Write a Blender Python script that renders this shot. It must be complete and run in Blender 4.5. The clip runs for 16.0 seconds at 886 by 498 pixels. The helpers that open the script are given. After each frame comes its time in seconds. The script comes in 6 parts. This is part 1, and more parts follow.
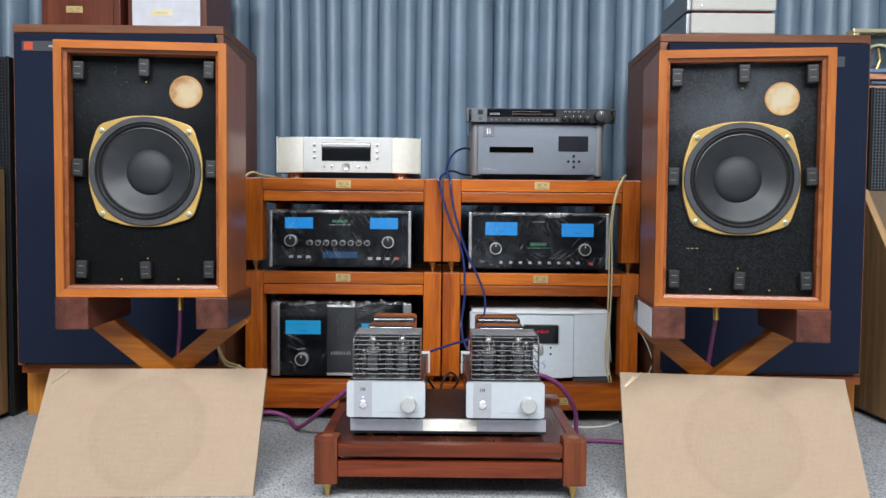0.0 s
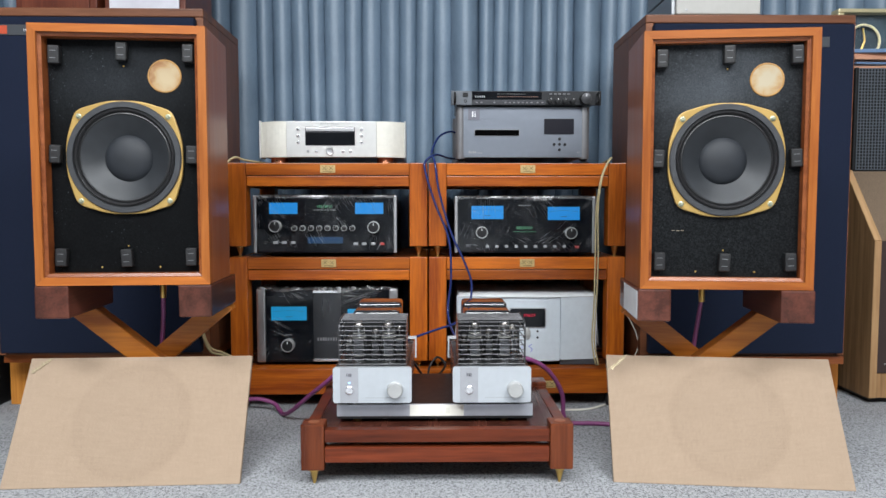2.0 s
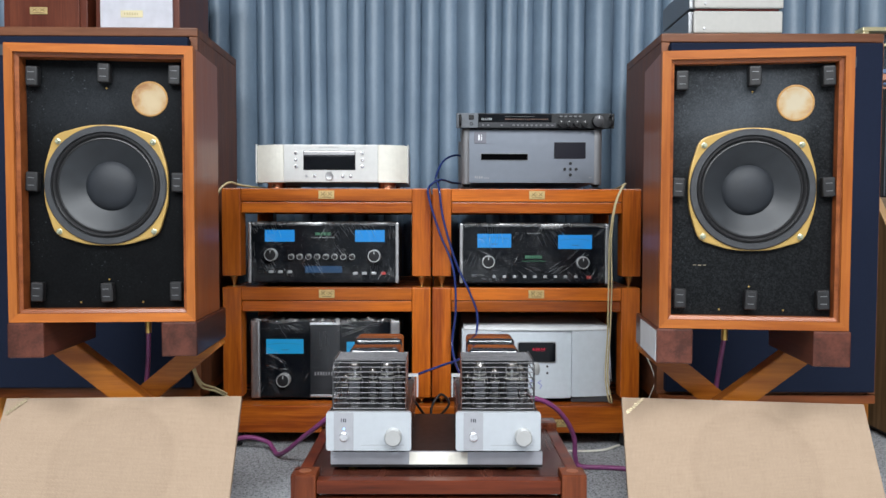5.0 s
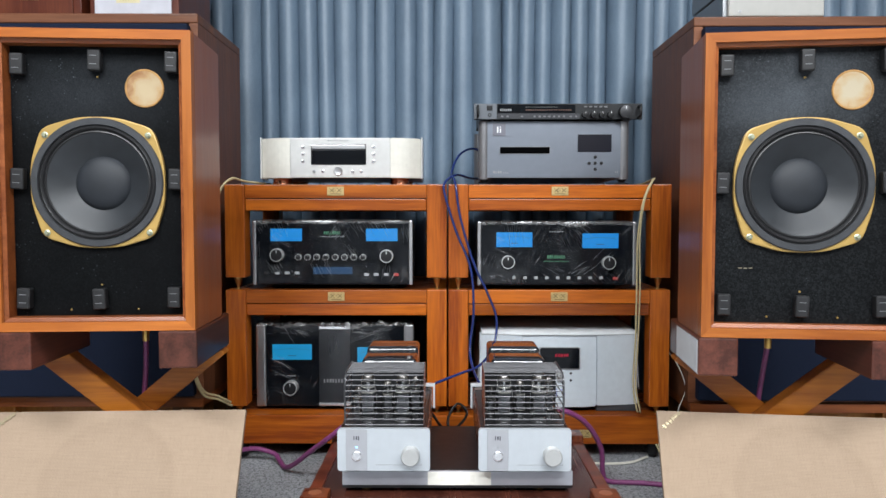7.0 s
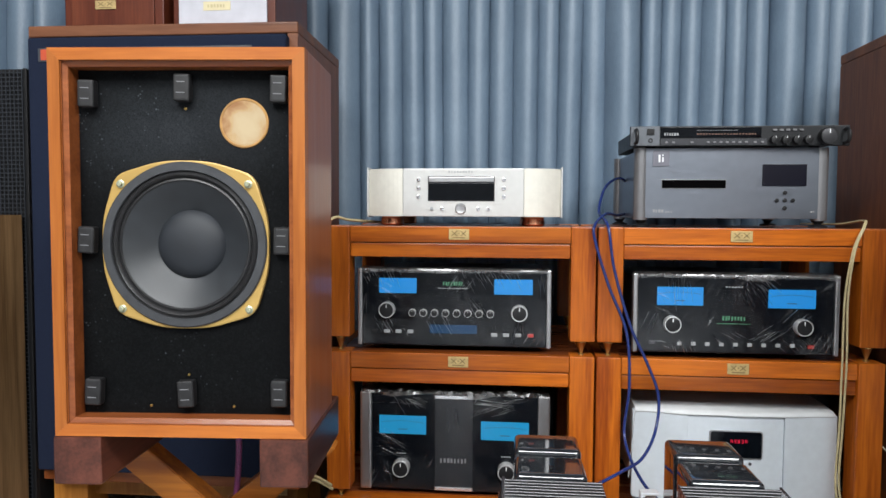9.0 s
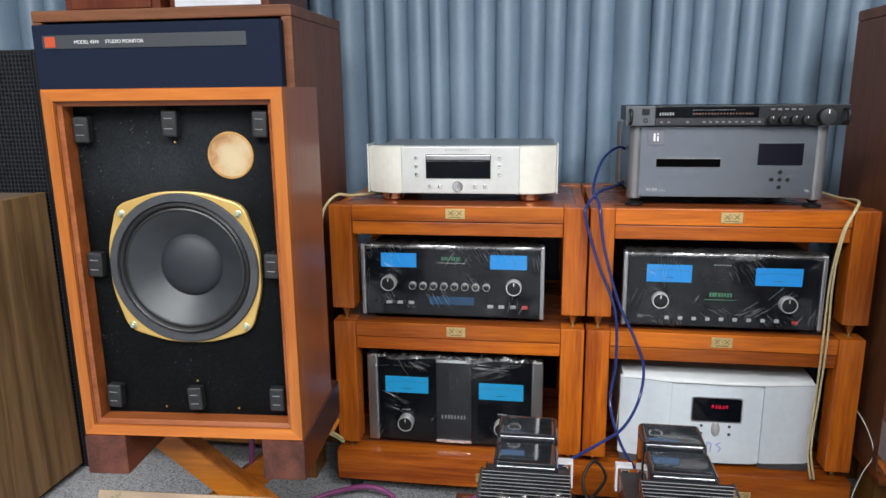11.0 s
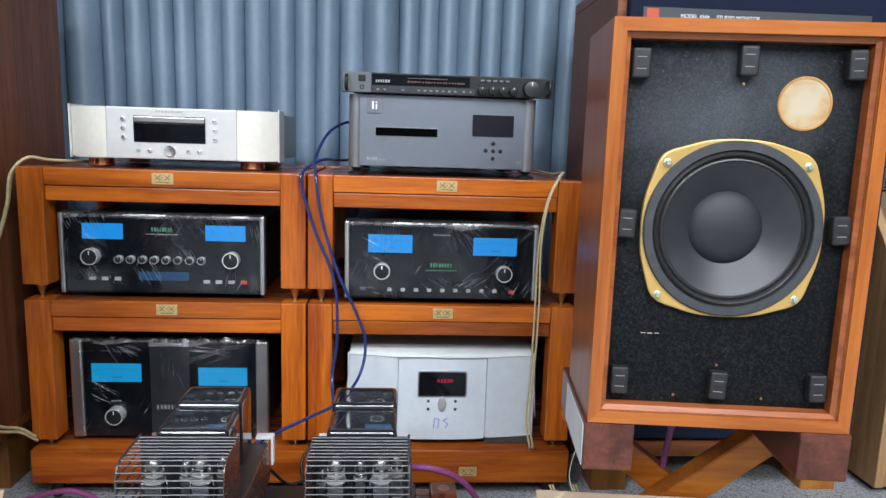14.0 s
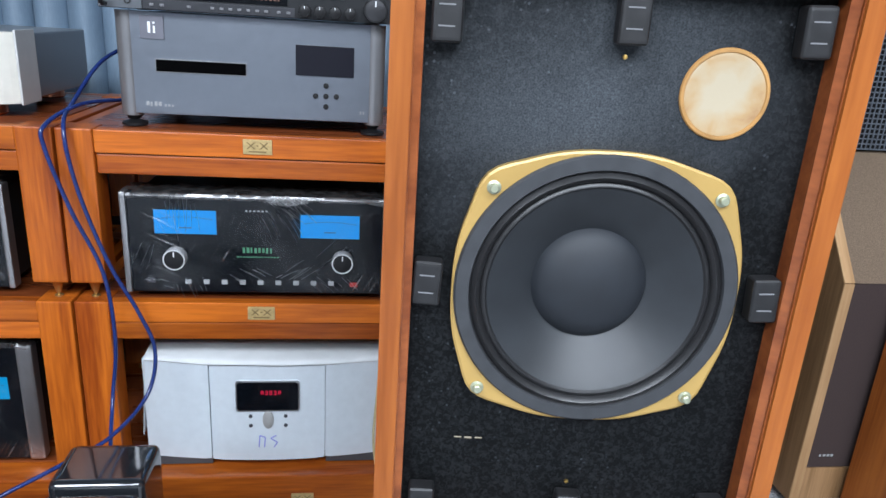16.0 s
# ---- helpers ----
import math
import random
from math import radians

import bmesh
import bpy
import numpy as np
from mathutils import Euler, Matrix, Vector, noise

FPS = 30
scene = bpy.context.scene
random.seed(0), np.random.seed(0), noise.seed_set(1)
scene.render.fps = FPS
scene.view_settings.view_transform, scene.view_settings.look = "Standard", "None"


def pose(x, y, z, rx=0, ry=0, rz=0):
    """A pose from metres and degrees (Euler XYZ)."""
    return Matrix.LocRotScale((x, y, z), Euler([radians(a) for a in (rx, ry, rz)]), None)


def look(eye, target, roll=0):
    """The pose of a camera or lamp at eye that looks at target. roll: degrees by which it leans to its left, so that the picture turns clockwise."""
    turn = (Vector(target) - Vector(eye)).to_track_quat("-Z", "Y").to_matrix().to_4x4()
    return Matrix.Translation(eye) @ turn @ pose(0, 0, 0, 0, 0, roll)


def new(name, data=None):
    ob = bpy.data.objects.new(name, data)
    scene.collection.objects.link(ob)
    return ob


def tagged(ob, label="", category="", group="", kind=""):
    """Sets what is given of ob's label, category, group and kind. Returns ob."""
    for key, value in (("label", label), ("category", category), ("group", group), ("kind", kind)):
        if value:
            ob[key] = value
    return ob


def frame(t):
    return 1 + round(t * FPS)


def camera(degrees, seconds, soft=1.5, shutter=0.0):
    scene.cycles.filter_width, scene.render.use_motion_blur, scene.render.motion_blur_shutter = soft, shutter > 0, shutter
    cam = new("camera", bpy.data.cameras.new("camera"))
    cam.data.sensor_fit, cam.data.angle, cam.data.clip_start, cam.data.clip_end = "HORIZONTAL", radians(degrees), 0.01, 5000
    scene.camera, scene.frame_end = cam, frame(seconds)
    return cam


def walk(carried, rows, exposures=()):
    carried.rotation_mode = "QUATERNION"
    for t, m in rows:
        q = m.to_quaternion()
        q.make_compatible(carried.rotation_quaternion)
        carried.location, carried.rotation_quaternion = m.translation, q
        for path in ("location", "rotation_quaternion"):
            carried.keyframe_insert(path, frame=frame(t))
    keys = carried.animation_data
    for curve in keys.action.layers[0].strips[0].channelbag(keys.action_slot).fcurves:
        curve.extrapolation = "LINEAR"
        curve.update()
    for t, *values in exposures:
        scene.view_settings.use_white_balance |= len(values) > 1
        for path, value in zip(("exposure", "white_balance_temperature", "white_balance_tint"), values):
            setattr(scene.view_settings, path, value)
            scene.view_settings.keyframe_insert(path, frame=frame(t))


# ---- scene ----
cam = camera(65.0, 16.0)
PATH = [
    (0, (-0.066, 0.105, 0.635), (-0.068, 2.103, 0.555), 0.5),
    (0.5, (-0.063, 0.099, 0.634), (-0.065, 2.097, 0.547), 0.5),
    (1, (-0.067, 0.1, 0.625), (-0.059, 2.098, 0.525), 0.6),
    (1.5, (-0.065, 0.113, 0.623), (-0.043, 2.109, 0.502), 0.4),
    (2, (-0.059, 0.116, 0.636), (-0.027, 2.112, 0.51), -0.0),
    (2.5, (-0.058, 0.117, 0.637), (-0.027, 2.114, 0.524), -0.1),
    (3, (-0.055, 0.118, 0.645), (-0.03, 2.116, 0.55), 0.1),
    (3.5, (-0.058, 0.127, 0.642), (-0.034, 2.125, 0.561), 0.3),
    (4, (-0.049, 0.156, 0.651), (-0.039, 2.154, 0.573), 0.3),
    (6.5, (-0.043, 0.323, 0.675), (-0.037, 2.322, 0.601), -0.0),
    (7, (-0.073, 0.355, 0.678), (-0.084, 2.353, 0.584), -0.0),
    (7.5, (-0.123, 0.452, 0.686), (-0.176, 2.449, 0.583), -0.3),
    (8, (-0.178, 0.574, 0.726), (-0.284, 2.569, 0.62), -0.1),
    (8.5, (-0.223, 0.651, 0.753), (-0.386, 2.642, 0.664), -0.0),
    (9, (-0.266, 0.703, 0.794), (-0.455, 2.691, 0.692), 0.3),
    (9.2, (-0.279, 0.719, 0.808), (-0.474, 2.706, 0.693), 0.3),
    (11.3, (-0.123, 0.658, 1.033), (-0.419, 2.583, 0.578), -0.7),
    (11.5, (-0.091, 0.627, 1.03), (-0.38, 2.553, 0.575), -0.9),
    (12, (-0.041, 0.572, 0.995), (-0.252, 2.512, 0.557), -0.5),
    (12.5, (0.02, 0.558, 0.963), (-0.085, 2.512, 0.549), -0.2),
    (13, (0.072, 0.588, 0.939), (0.075, 2.549, 0.542), 0.3),
    (13.5, (0.109, 0.663, 0.904), (0.194, 2.629, 0.546), 1.0),
    (14, (0.128, 0.727, 0.856), (0.262, 2.696, 0.537), 1.8),
    (14.5, (0.143, 0.754, 0.868), (0.316, 2.722, 0.553), 2.5),
    (15, (0.191, 0.819, 0.914), (0.398, 2.77, 0.527), 2.8),
    (15.5, (0.302, 0.984, 0.96), (0.549, 2.9, 0.443), 3.1),
    (16, (0.39, 1.131, 0.963), (0.652, 3.011, 0.332), 3.7),
]
EXPOSURES = [(0, -0.03, 6400, 10), (8, 0, 6400, 10), (9, 0.04, 6620, 10), (11.5, 0.09, 6520, 10), (13.5, 0.10, 6260, 10), (14.5, 0.14, 6120, 10), (16, 0.12, 5860, 10)]
walk(cam, [(t, look(eye, target, roll)) for t, eye, target, roll in PATH], EXPOSURES)

# ---------------------------------------------------------------- light
world = bpy.data.worlds.new("room_air")
scene.world = world
world.use_nodes = True
world.node_tree.nodes["Background"].inputs[0].default_value = (0.75, 0.85, 1.0, 1)
world.node_tree.nodes["Background"].inputs[1].default_value = 0.012
LAMPS = [(-1.25, -0.1), (1.25, -0.1), (-1.25, -1.5), (1.25, -1.5), (0.0, -0.55)]
LAMP_POWER = 70.0
CEILING = 2.75
for lx, ly in LAMPS:
    lamp = bpy.data.lights.new("ceiling_lamp", "AREA")
    lamp.shape, lamp.size, lamp.size_y = "RECTANGLE", 1.18, 0.58
    lamp.energy, lamp.color = LAMP_POWER, (0.95, 0.98, 1.0)
    new("ceiling_lamp", lamp).matrix_world = pose(lx, ly, CEILING - 0.045)

# ---------------------------------------------------------------- materials


def nodes_of(name):
    m = bpy.data.materials.new(name)
    m.use_nodes = True
    nt = m.node_tree
    return m, nt, nt.nodes["Principled BSDF"]


def link(nt, a, b):
    nt.links.new(a, b)


def plain(name, color, rough=0.5, metal=0.0, coat=0.0, var=0.03, scale=60.0, bump=0.0, rvar=0.025, spec=0.5):
    """A surface of one colour with a little mottling in colour and gloss."""
    m, nt, b = nodes_of(name)
    tc = nt.nodes.new("ShaderNodeTexCoord")
    n = nt.nodes.new("ShaderNodeTexNoise")
    n.inputs["Scale"].default_value, n.inputs["Detail"].default_value = scale, 5
    link(nt, tc.outputs["Object"], n.inputs["Vector"])
    r = nt.nodes.new("ShaderNodeMapRange")
    r.inputs[1].default_value, r.inputs[2].default_value = 0.3, 0.7
    r.inputs[3].default_value, r.inputs[4].default_value = 1 - var, 1 + var
    link(nt, n.outputs["Fac"], r.inputs[0])
    mul = nt.nodes.new("ShaderNodeVectorMath")
    mul.operation = "SCALE"
    mul.inputs[0].default_value = color
    link(nt, r.outputs[0], mul.inputs["Scale"])
    link(nt, mul.outputs[0], b.inputs["Base Color"])
    q = nt.nodes.new("ShaderNodeMapRange")
    q.inputs[1].default_value, q.inputs[2].default_value = 0.3, 0.7
    q.inputs[3].default_value, q.inputs[4].default_value = max(0.02, rough - rvar), min(1, rough + rvar)
    link(nt, n.outputs["Fac"], q.inputs[0])
    link(nt, q.outputs[0], b.inputs["Roughness"])
    b.inputs["Metallic"].default_value = metal
    b.inputs["Coat Weight"].default_value = coat
    b.inputs["Specular IOR Level"].default_value = spec
    if bump:
        bp = nt.nodes.new("ShaderNodeBump")
        bp.inputs["Strength"].default_value, bp.inputs["Distance"].default_value = bump, 0.002
        link(nt, n.outputs["Fac"], bp.inputs["Height"])
        link(nt, bp.outputs[0], b.inputs["Normal"])
    return m


def wood(name, dark, light, axis="x", rough=0.33, coat=0.25, fine=1.0, streak=0.28, spec=0.26):
    """Varnished wood with grain along one axis of the part."""
    m, nt, b = nodes_of(name)
    tc = nt.nodes.new("ShaderNodeTexCoord")
    oi = nt.nodes.new("ShaderNodeObjectInfo")
    add = nt.nodes.new("ShaderNodeVectorMath")
    add.operation = "MULTIPLY_ADD"
    rnd = nt.nodes.new("ShaderNodeCombineXYZ")
    for k in range(3):
        link(nt, oi.outputs["Random"], rnd.inputs[k])
    add.inputs[1].default_value = (7.3, 5.1, 9.7)
    link(nt, rnd.outputs[0], add.inputs[0])
    link(nt, tc.outputs["Object"], add.inputs[2])
    mp = nt.nodes.new("ShaderNodeMapping")
    s = [14.0 * fine, 14.0 * fine, 14.0 * fine]
    s["xyz".index(axis)] = 0.9
    mp.inputs["Scale"].default_value = s
    link(nt, add.outputs[0], mp.inputs["Vector"])
    n1 = nt.nodes.new("ShaderNodeTexNoise")
    n1.inputs["Scale"].default_value, n1.inputs["Detail"].default_value = 1.6, 6
    n1.inputs["Distortion"].default_value = 0.6
    n2 = nt.nodes.new("ShaderNodeTexNoise")
    n2.inputs["Scale"].default_value, n2.inputs["Detail"].default_value = 14.0, 4
    for n in (n1, n2):
        link(nt, mp.outputs[0], n.inputs["Vector"])
    mix = nt.nodes.new("ShaderNodeMath")
    mix.operation = "MULTIPLY_ADD"
    mix.inputs[1].default_value = streak
    link(nt, n2.outputs["Fac"], mix.inputs[0])
    sc = nt.nodes.new("ShaderNodeMath")
    sc.operation = "MULTIPLY"
    sc.inputs[1].default_value = 1 - streak
    link(nt, n1.outputs["Fac"], sc.inputs[0])
    link(nt, sc.outputs[0], mix.inputs[2])
    cr = nt.nodes.new("ShaderNodeValToRGB")
    cr.color_ramp.elements[0].position, cr.color_ramp.elements[0].color = 0.38, (*dark, 1)
    cr.color_ramp.elements[1].position, cr.color_ramp.elements[1].color = 0.62, (*light, 1)
    link(nt, mix.outputs[0], cr.inputs[0])
    hv = nt.nodes.new("ShaderNodeHueSaturation")
    rv = nt.nodes.new("ShaderNodeMapRange")
    rv.inputs[3].default_value, rv.inputs[4].default_value = 0.76, 1.12
    link(nt, oi.outputs["Random"], rv.inputs[0])
    link(nt, rv.outputs[0], hv.inputs["Value"])
    link(nt, cr.outputs[0], hv.inputs["Color"])
    link(nt, hv.outputs[0], b.inputs["Base Color"])
    rr = nt.nodes.new("ShaderNodeMapRange")
    rr.inputs[3].default_value, rr.inputs[4].default_value = rough - 0.08, rough + 0.14
    link(nt, n1.outputs["Fac"], rr.inputs[0])
    link(nt, rr.outputs[0], b.inputs["Roughness"])
    b.inputs["Coat Weight"].default_value, b.inputs["Coat Roughness"].default_value = coat * 0.6, 0.2
    b.inputs["Specular IOR Level"].default_value = spec
    bp = nt.nodes.new("ShaderNodeBump")
    bp.inputs["Strength"].default_value, bp.inputs["Distance"].default_value = 0.12, 0.001
    link(nt, n2.outputs["Fac"], bp.inputs["Height"])
    link(nt, bp.outputs[0], b.inputs["Normal"])
    return m


RACK_D, RACK_L = (0.215, 0.040, 0.005), (0.490, 0.126, 0.010)
WOOD_X = wood("rack_wood_x", RACK_D, RACK_L, "x", 0.30, 0.16, 1.0, 0.33, 0.32)
WOOD_Y = wood("rack_wood_y", RACK_D, RACK_L, "y", 0.30, 0.16, 1.0, 0.33, 0.32)
WOOD_Z = wood("rack_wood_z", RACK_D, RACK_L, "z", 0.30, 0.16, 1.0, 0.33, 0.32)
TOP_WOOD = wood("rack_top_wood", (0.13, 0.030, 0.009), (0.24, 0.062, 0.017), "x", 0.25, 0.4)
FRAME_X = wood("frame_wood_x", (0.27, 0.070, 0.011), (0.44, 0.138, 0.025), "x", 0.38)
FRAME_Z = wood("frame_wood_z", (0.27, 0.070, 0.011), (0.44, 0.138, 0.025), "z", 0.38)
BOX_Z = wood("cabinet_wood", (0.180, 0.051, 0.019), (0.238, 0.073, 0.027), "z", 0.32, 0.25, 1.0, 0.5, 0.34)
MOULD = wood("moulding_wood", (0.180, 0.046, 0.013), (0.320, 0.095, 0.027), "x", 0.30, 0.4)
WALNUT = wood("walnut", (0.095, 0.031, 0.014), (0.195, 0.073, 0.034), "z", 0.42, 0.15, 1.6, 0.5, 0.3)
WALNUT_EDGE = wood("walnut_edge", (0.15, 0.055, 0.026), (0.27, 0.105, 0.05), "x", 0.42, 0.15)
BLOCK = wood("block_wood", (0.046, 0.014, 0.009), (0.112, 0.035, 0.022), "y", 0.3, 0.35)
STAND_X = wood("stand_wood_x", (0.062, 0.011, 0.004), (0.170, 0.034, 0.011), "x", 0.28, 0.35)
STAND_Z = wood("stand_wood_z", (0.085, 0.018, 0.006), (0.185, 0.046, 0.015), "z", 0.28, 0.35)
STAND_TOP = wood("stand_top_wood", (0.040, 0.012, 0.008), (0.085, 0.026, 0.016), "y", 0.22, 0.45)
YELLOW = wood("yellow_wood", (0.36, 0.125, 0.018), (0.55, 0.23, 0.045), "z", 0.35)
BROWN_WOOD = wood("brown_riser_wood", (0.115, 0.046, 0.010), (0.215, 0.092, 0.021), "z", 0.36)
OAK_Z = wood("pale_walnut", (0.150, 0.082, 0.034), (0.330, 0.195, 0.092), "z", 0.55, 0.0, 1.6)
LEG_WOOD = wood("leg_wood", (0.30, 0.082, 0.010), (0.56, 0.190, 0.022), "x", 0.32, 0.2)
OAK_EDGE = wood("oak_edge", (0.38, 0.22, 0.10), (0.55, 0.34, 0.17), "z", 0.5, 0.0)
MAHOGANY = wood("mahogany", (0.090, 0.018, 0.009), (0.175, 0.045, 0.020), "z", 0.3, 0.3)

BLACK = plain("black_plastic", (0.010, 0.010, 0.011), 0.42, spec=0.35)
VOID = plain("dark_slot", (0.0012, 0.0012, 0.0014), 0.9, spec=0.03)
CLIP = plain("dusty_plastic", (0.011, 0.011, 0.012), 0.5, var=0.35, scale=80)
BLACK_MATT = plain("black_matt", (0.005, 0.005, 0.006), 0.75, spec=0.1)
GLASS_BLACK = plain("black_glass", (0.003, 0.004, 0.006), 0.10, var=0.3, rvar=0.04, spec=0.28)
STEEL = plain("brushed_steel", (0.62, 0.62, 0.63), 0.32, 1.0)
SATIN = plain("satin_aluminium", (0.48, 0.48, 0.49), 0.42, 1.0)
CHROME = plain("chrome", (0.82, 0.82, 0.84), 0.16, 0.85, rvar=0.05)
CHAMPAGNE = plain("champagne_metal", (0.68, 0.66, 0.59), 0.5, 0.25, var=0.04)
SILVER = plain("silver_face", (0.575, 0.575, 0.56), 0.45, 0.3, var=0.03)
CASE_GREY = plain("grey_case", (0.30, 0.31, 0.32), 0.38, 0.8)
SLATE = plain("slate_anodised", (0.235, 0.258, 0.30), 0.36, 0.9, var=0.02)
SLATE_POST = plain("grey_post", (0.26, 0.26, 0.27), 0.36, 0.7)
BRASS = plain("brass", (0.66, 0.43, 0.13), 0.3, 1.0)
OLD_BRASS = plain("dull_brass", (0.46, 0.31, 0.12), 0.35, 0.85)
PLATE = plain("gold_plate", (0.52, 0.38, 0.17), 0.42, 0.4, var=0.18, scale=120)
COPPER = plain("copper", (0.72, 0.30, 0.17), 0.25, 1.0)
WHITE = plain("white_paint", (0.74, 0.76, 0.79), 0.4, var=0.03)
WHITE_MATT = plain("white_foam", (0.62, 0.64, 0.65), 0.8, var=0.05, scale=25, bump=0.3)
PEARL = plain("pearl_panel", (0.70, 0.76, 0.81), 0.36, 0.25, var=0.03)
TUBE_FACE = plain("amp_face", (0.50, 0.53, 0.56), 0.36, 0.35, var=0.03)
TUBE_STRIP = plain("amp_face_strip", (0.38, 0.385, 0.41), 0.4, 0.3, var=0.03)
KNOB_GREY = plain("grey_knob", (0.50, 0.50, 0.49), 0.4, 0.5)
LACQUER = plain("black_lacquer", (0.012, 0.014, 0.017), 0.08, coat=0.5, rvar=0.03, spec=1.0)
CAGE = plain("cage_paint", (0.060, 0.060, 0.064), 0.34, 0.6)
CAGE_PLATE = plain("brown_cage_plate", (0.120, 0.062, 0.050), 0.26, 0.4)
PINK_WHITE = plain("pink_white", (0.62, 0.50, 0.47), 0.5)
PLINTH = plain("plinth_grey", (0.075, 0.080, 0.090), 0.4, 0.4)
GREY_BOX = plain("grey_box", (0.46, 0.45, 0.42), 0.5, var=0.03)
RED = plain("red_paint", (0.36, 0.035, 0.03), 0.45)
LOGO_RED = plain("orange_badge", (0.50, 0.075, 0.03), 0.4)
BADGE_GREY = plain("badge_strip", (0.045, 0.050, 0.058), 0.45)
BLUE_CABLE = plain("blue_cable", (0.014, 0.028, 0.125), 0.20, var=0.35, scale=300)
PURPLE = plain("purple_cable", (0.205, 0.045, 0.150), 0.45, var=0.3, scale=300)
BEIGE = plain("beige_cable", (0.46, 0.38, 0.21), 0.42, var=0.15, scale=200)
WHITE_CABLE = plain("white_cable", (0.68, 0.66, 0.58), 0.5)
INK_WHITE = plain("white_ink", (0.78, 0.79, 0.80), 0.5)
INK_GREY = plain("grey_ink", (0.32, 0.33, 0.34), 0.5)
DIM_KEY = plain("dim_key", (0.17, 0.17, 0.18), 0.45)
INK_BROWN = plain("brown_engraving", (0.20, 0.135, 0.05), 0.5)
INK_DARK = plain("dark_ink", (0.05, 0.05, 0.06), 0.5)
INK_GREEN = plain("green_ink", (0.06, 0.20, 0.11), 0.4)
INK_VIOLET = plain("violet_ink", (0.27, 0.29, 0.66), 0.6)
VALVE_BASE = plain("valve_socket", (0.26, 0.26, 0.265), 0.28, 0.9)
DARK_METAL = plain("anode_metal", (0.10, 0.10, 0.105), 0.3, 0.9)
GETTER = plain("getter_silver", (0.15, 0.14, 0.13), 0.34, 0.9)
MICA = plain("mica", (0.20, 0.195, 0.18), 0.35)
TAUPE = plain("taupe_fabric", (0.165, 0.120, 0.083), 0.9, var=0.25, scale=500, bump=0.3, spec=0.15)
BROWN_CLOTH = plain("brown_cloth", (0.050, 0.036, 0.034), 0.9, var=0.25, scale=500, bump=0.3, spec=0.15)
NAVY = plain("navy_grille_cloth", (0.0080, 0.0130, 0.031), 0.85, var=0.16, scale=420, bump=0.3, spec=0.2)
CONE = plain("cone_paper", (0.018, 0.0205, 0.024), 0.46, var=0.16, scale=35)
CAP = plain("dust_cap", (0.010, 0.0125, 0.017), 0.62, var=0.2, scale=30)
RUBBER = plain("rubber_surround", (0.013, 0.013, 0.014), 0.4)
GASKET = plain("gasket", (0.034, 0.036, 0.040), 0.5, var=0.15)
BASKET = plain("yellow_basket", (0.44, 0.285, 0.085), 0.38, 0.2, var=0.08, scale=20)
BOLT = plain("bolt_zinc", (0.40, 0.42, 0.30), 0.42, 0.6)


def glow(name, color, strength):
    m, nt, b = nodes_of(name)
    b.inputs["Base Color"].default_value = (*[c * 0.3 for c in color], 1)
    b.inputs["Roughness"].default_value = 0.3
    b.inputs["Emission Color"].default_value = (*color, 1)
    b.inputs["Emission Strength"].default_value = strength
    return m


METER = glow("blue_meter", (0.014, 0.24, 0.64), 0.72)
METER_CYAN = glow("cyan_meter", (0.010, 0.25, 0.50), 0.72)
METER_DIM = glow("dim_display", (0.015, 0.08, 0.20), 0.25)
LED_RED = glow("red_digits", (1.0, 0.02, 0.08), 0.55)
LED_BLUE = glow("blue_lamp", (0.25, 0.5, 1.0), 2.5)
LED_DIM = glow("dark_blue_display", (0.004, 0.004, 0.020), 0.10)
PANEL_GLOW = glow("lamp_diffuser", (0.95, 0.98, 1.0), 4.0)


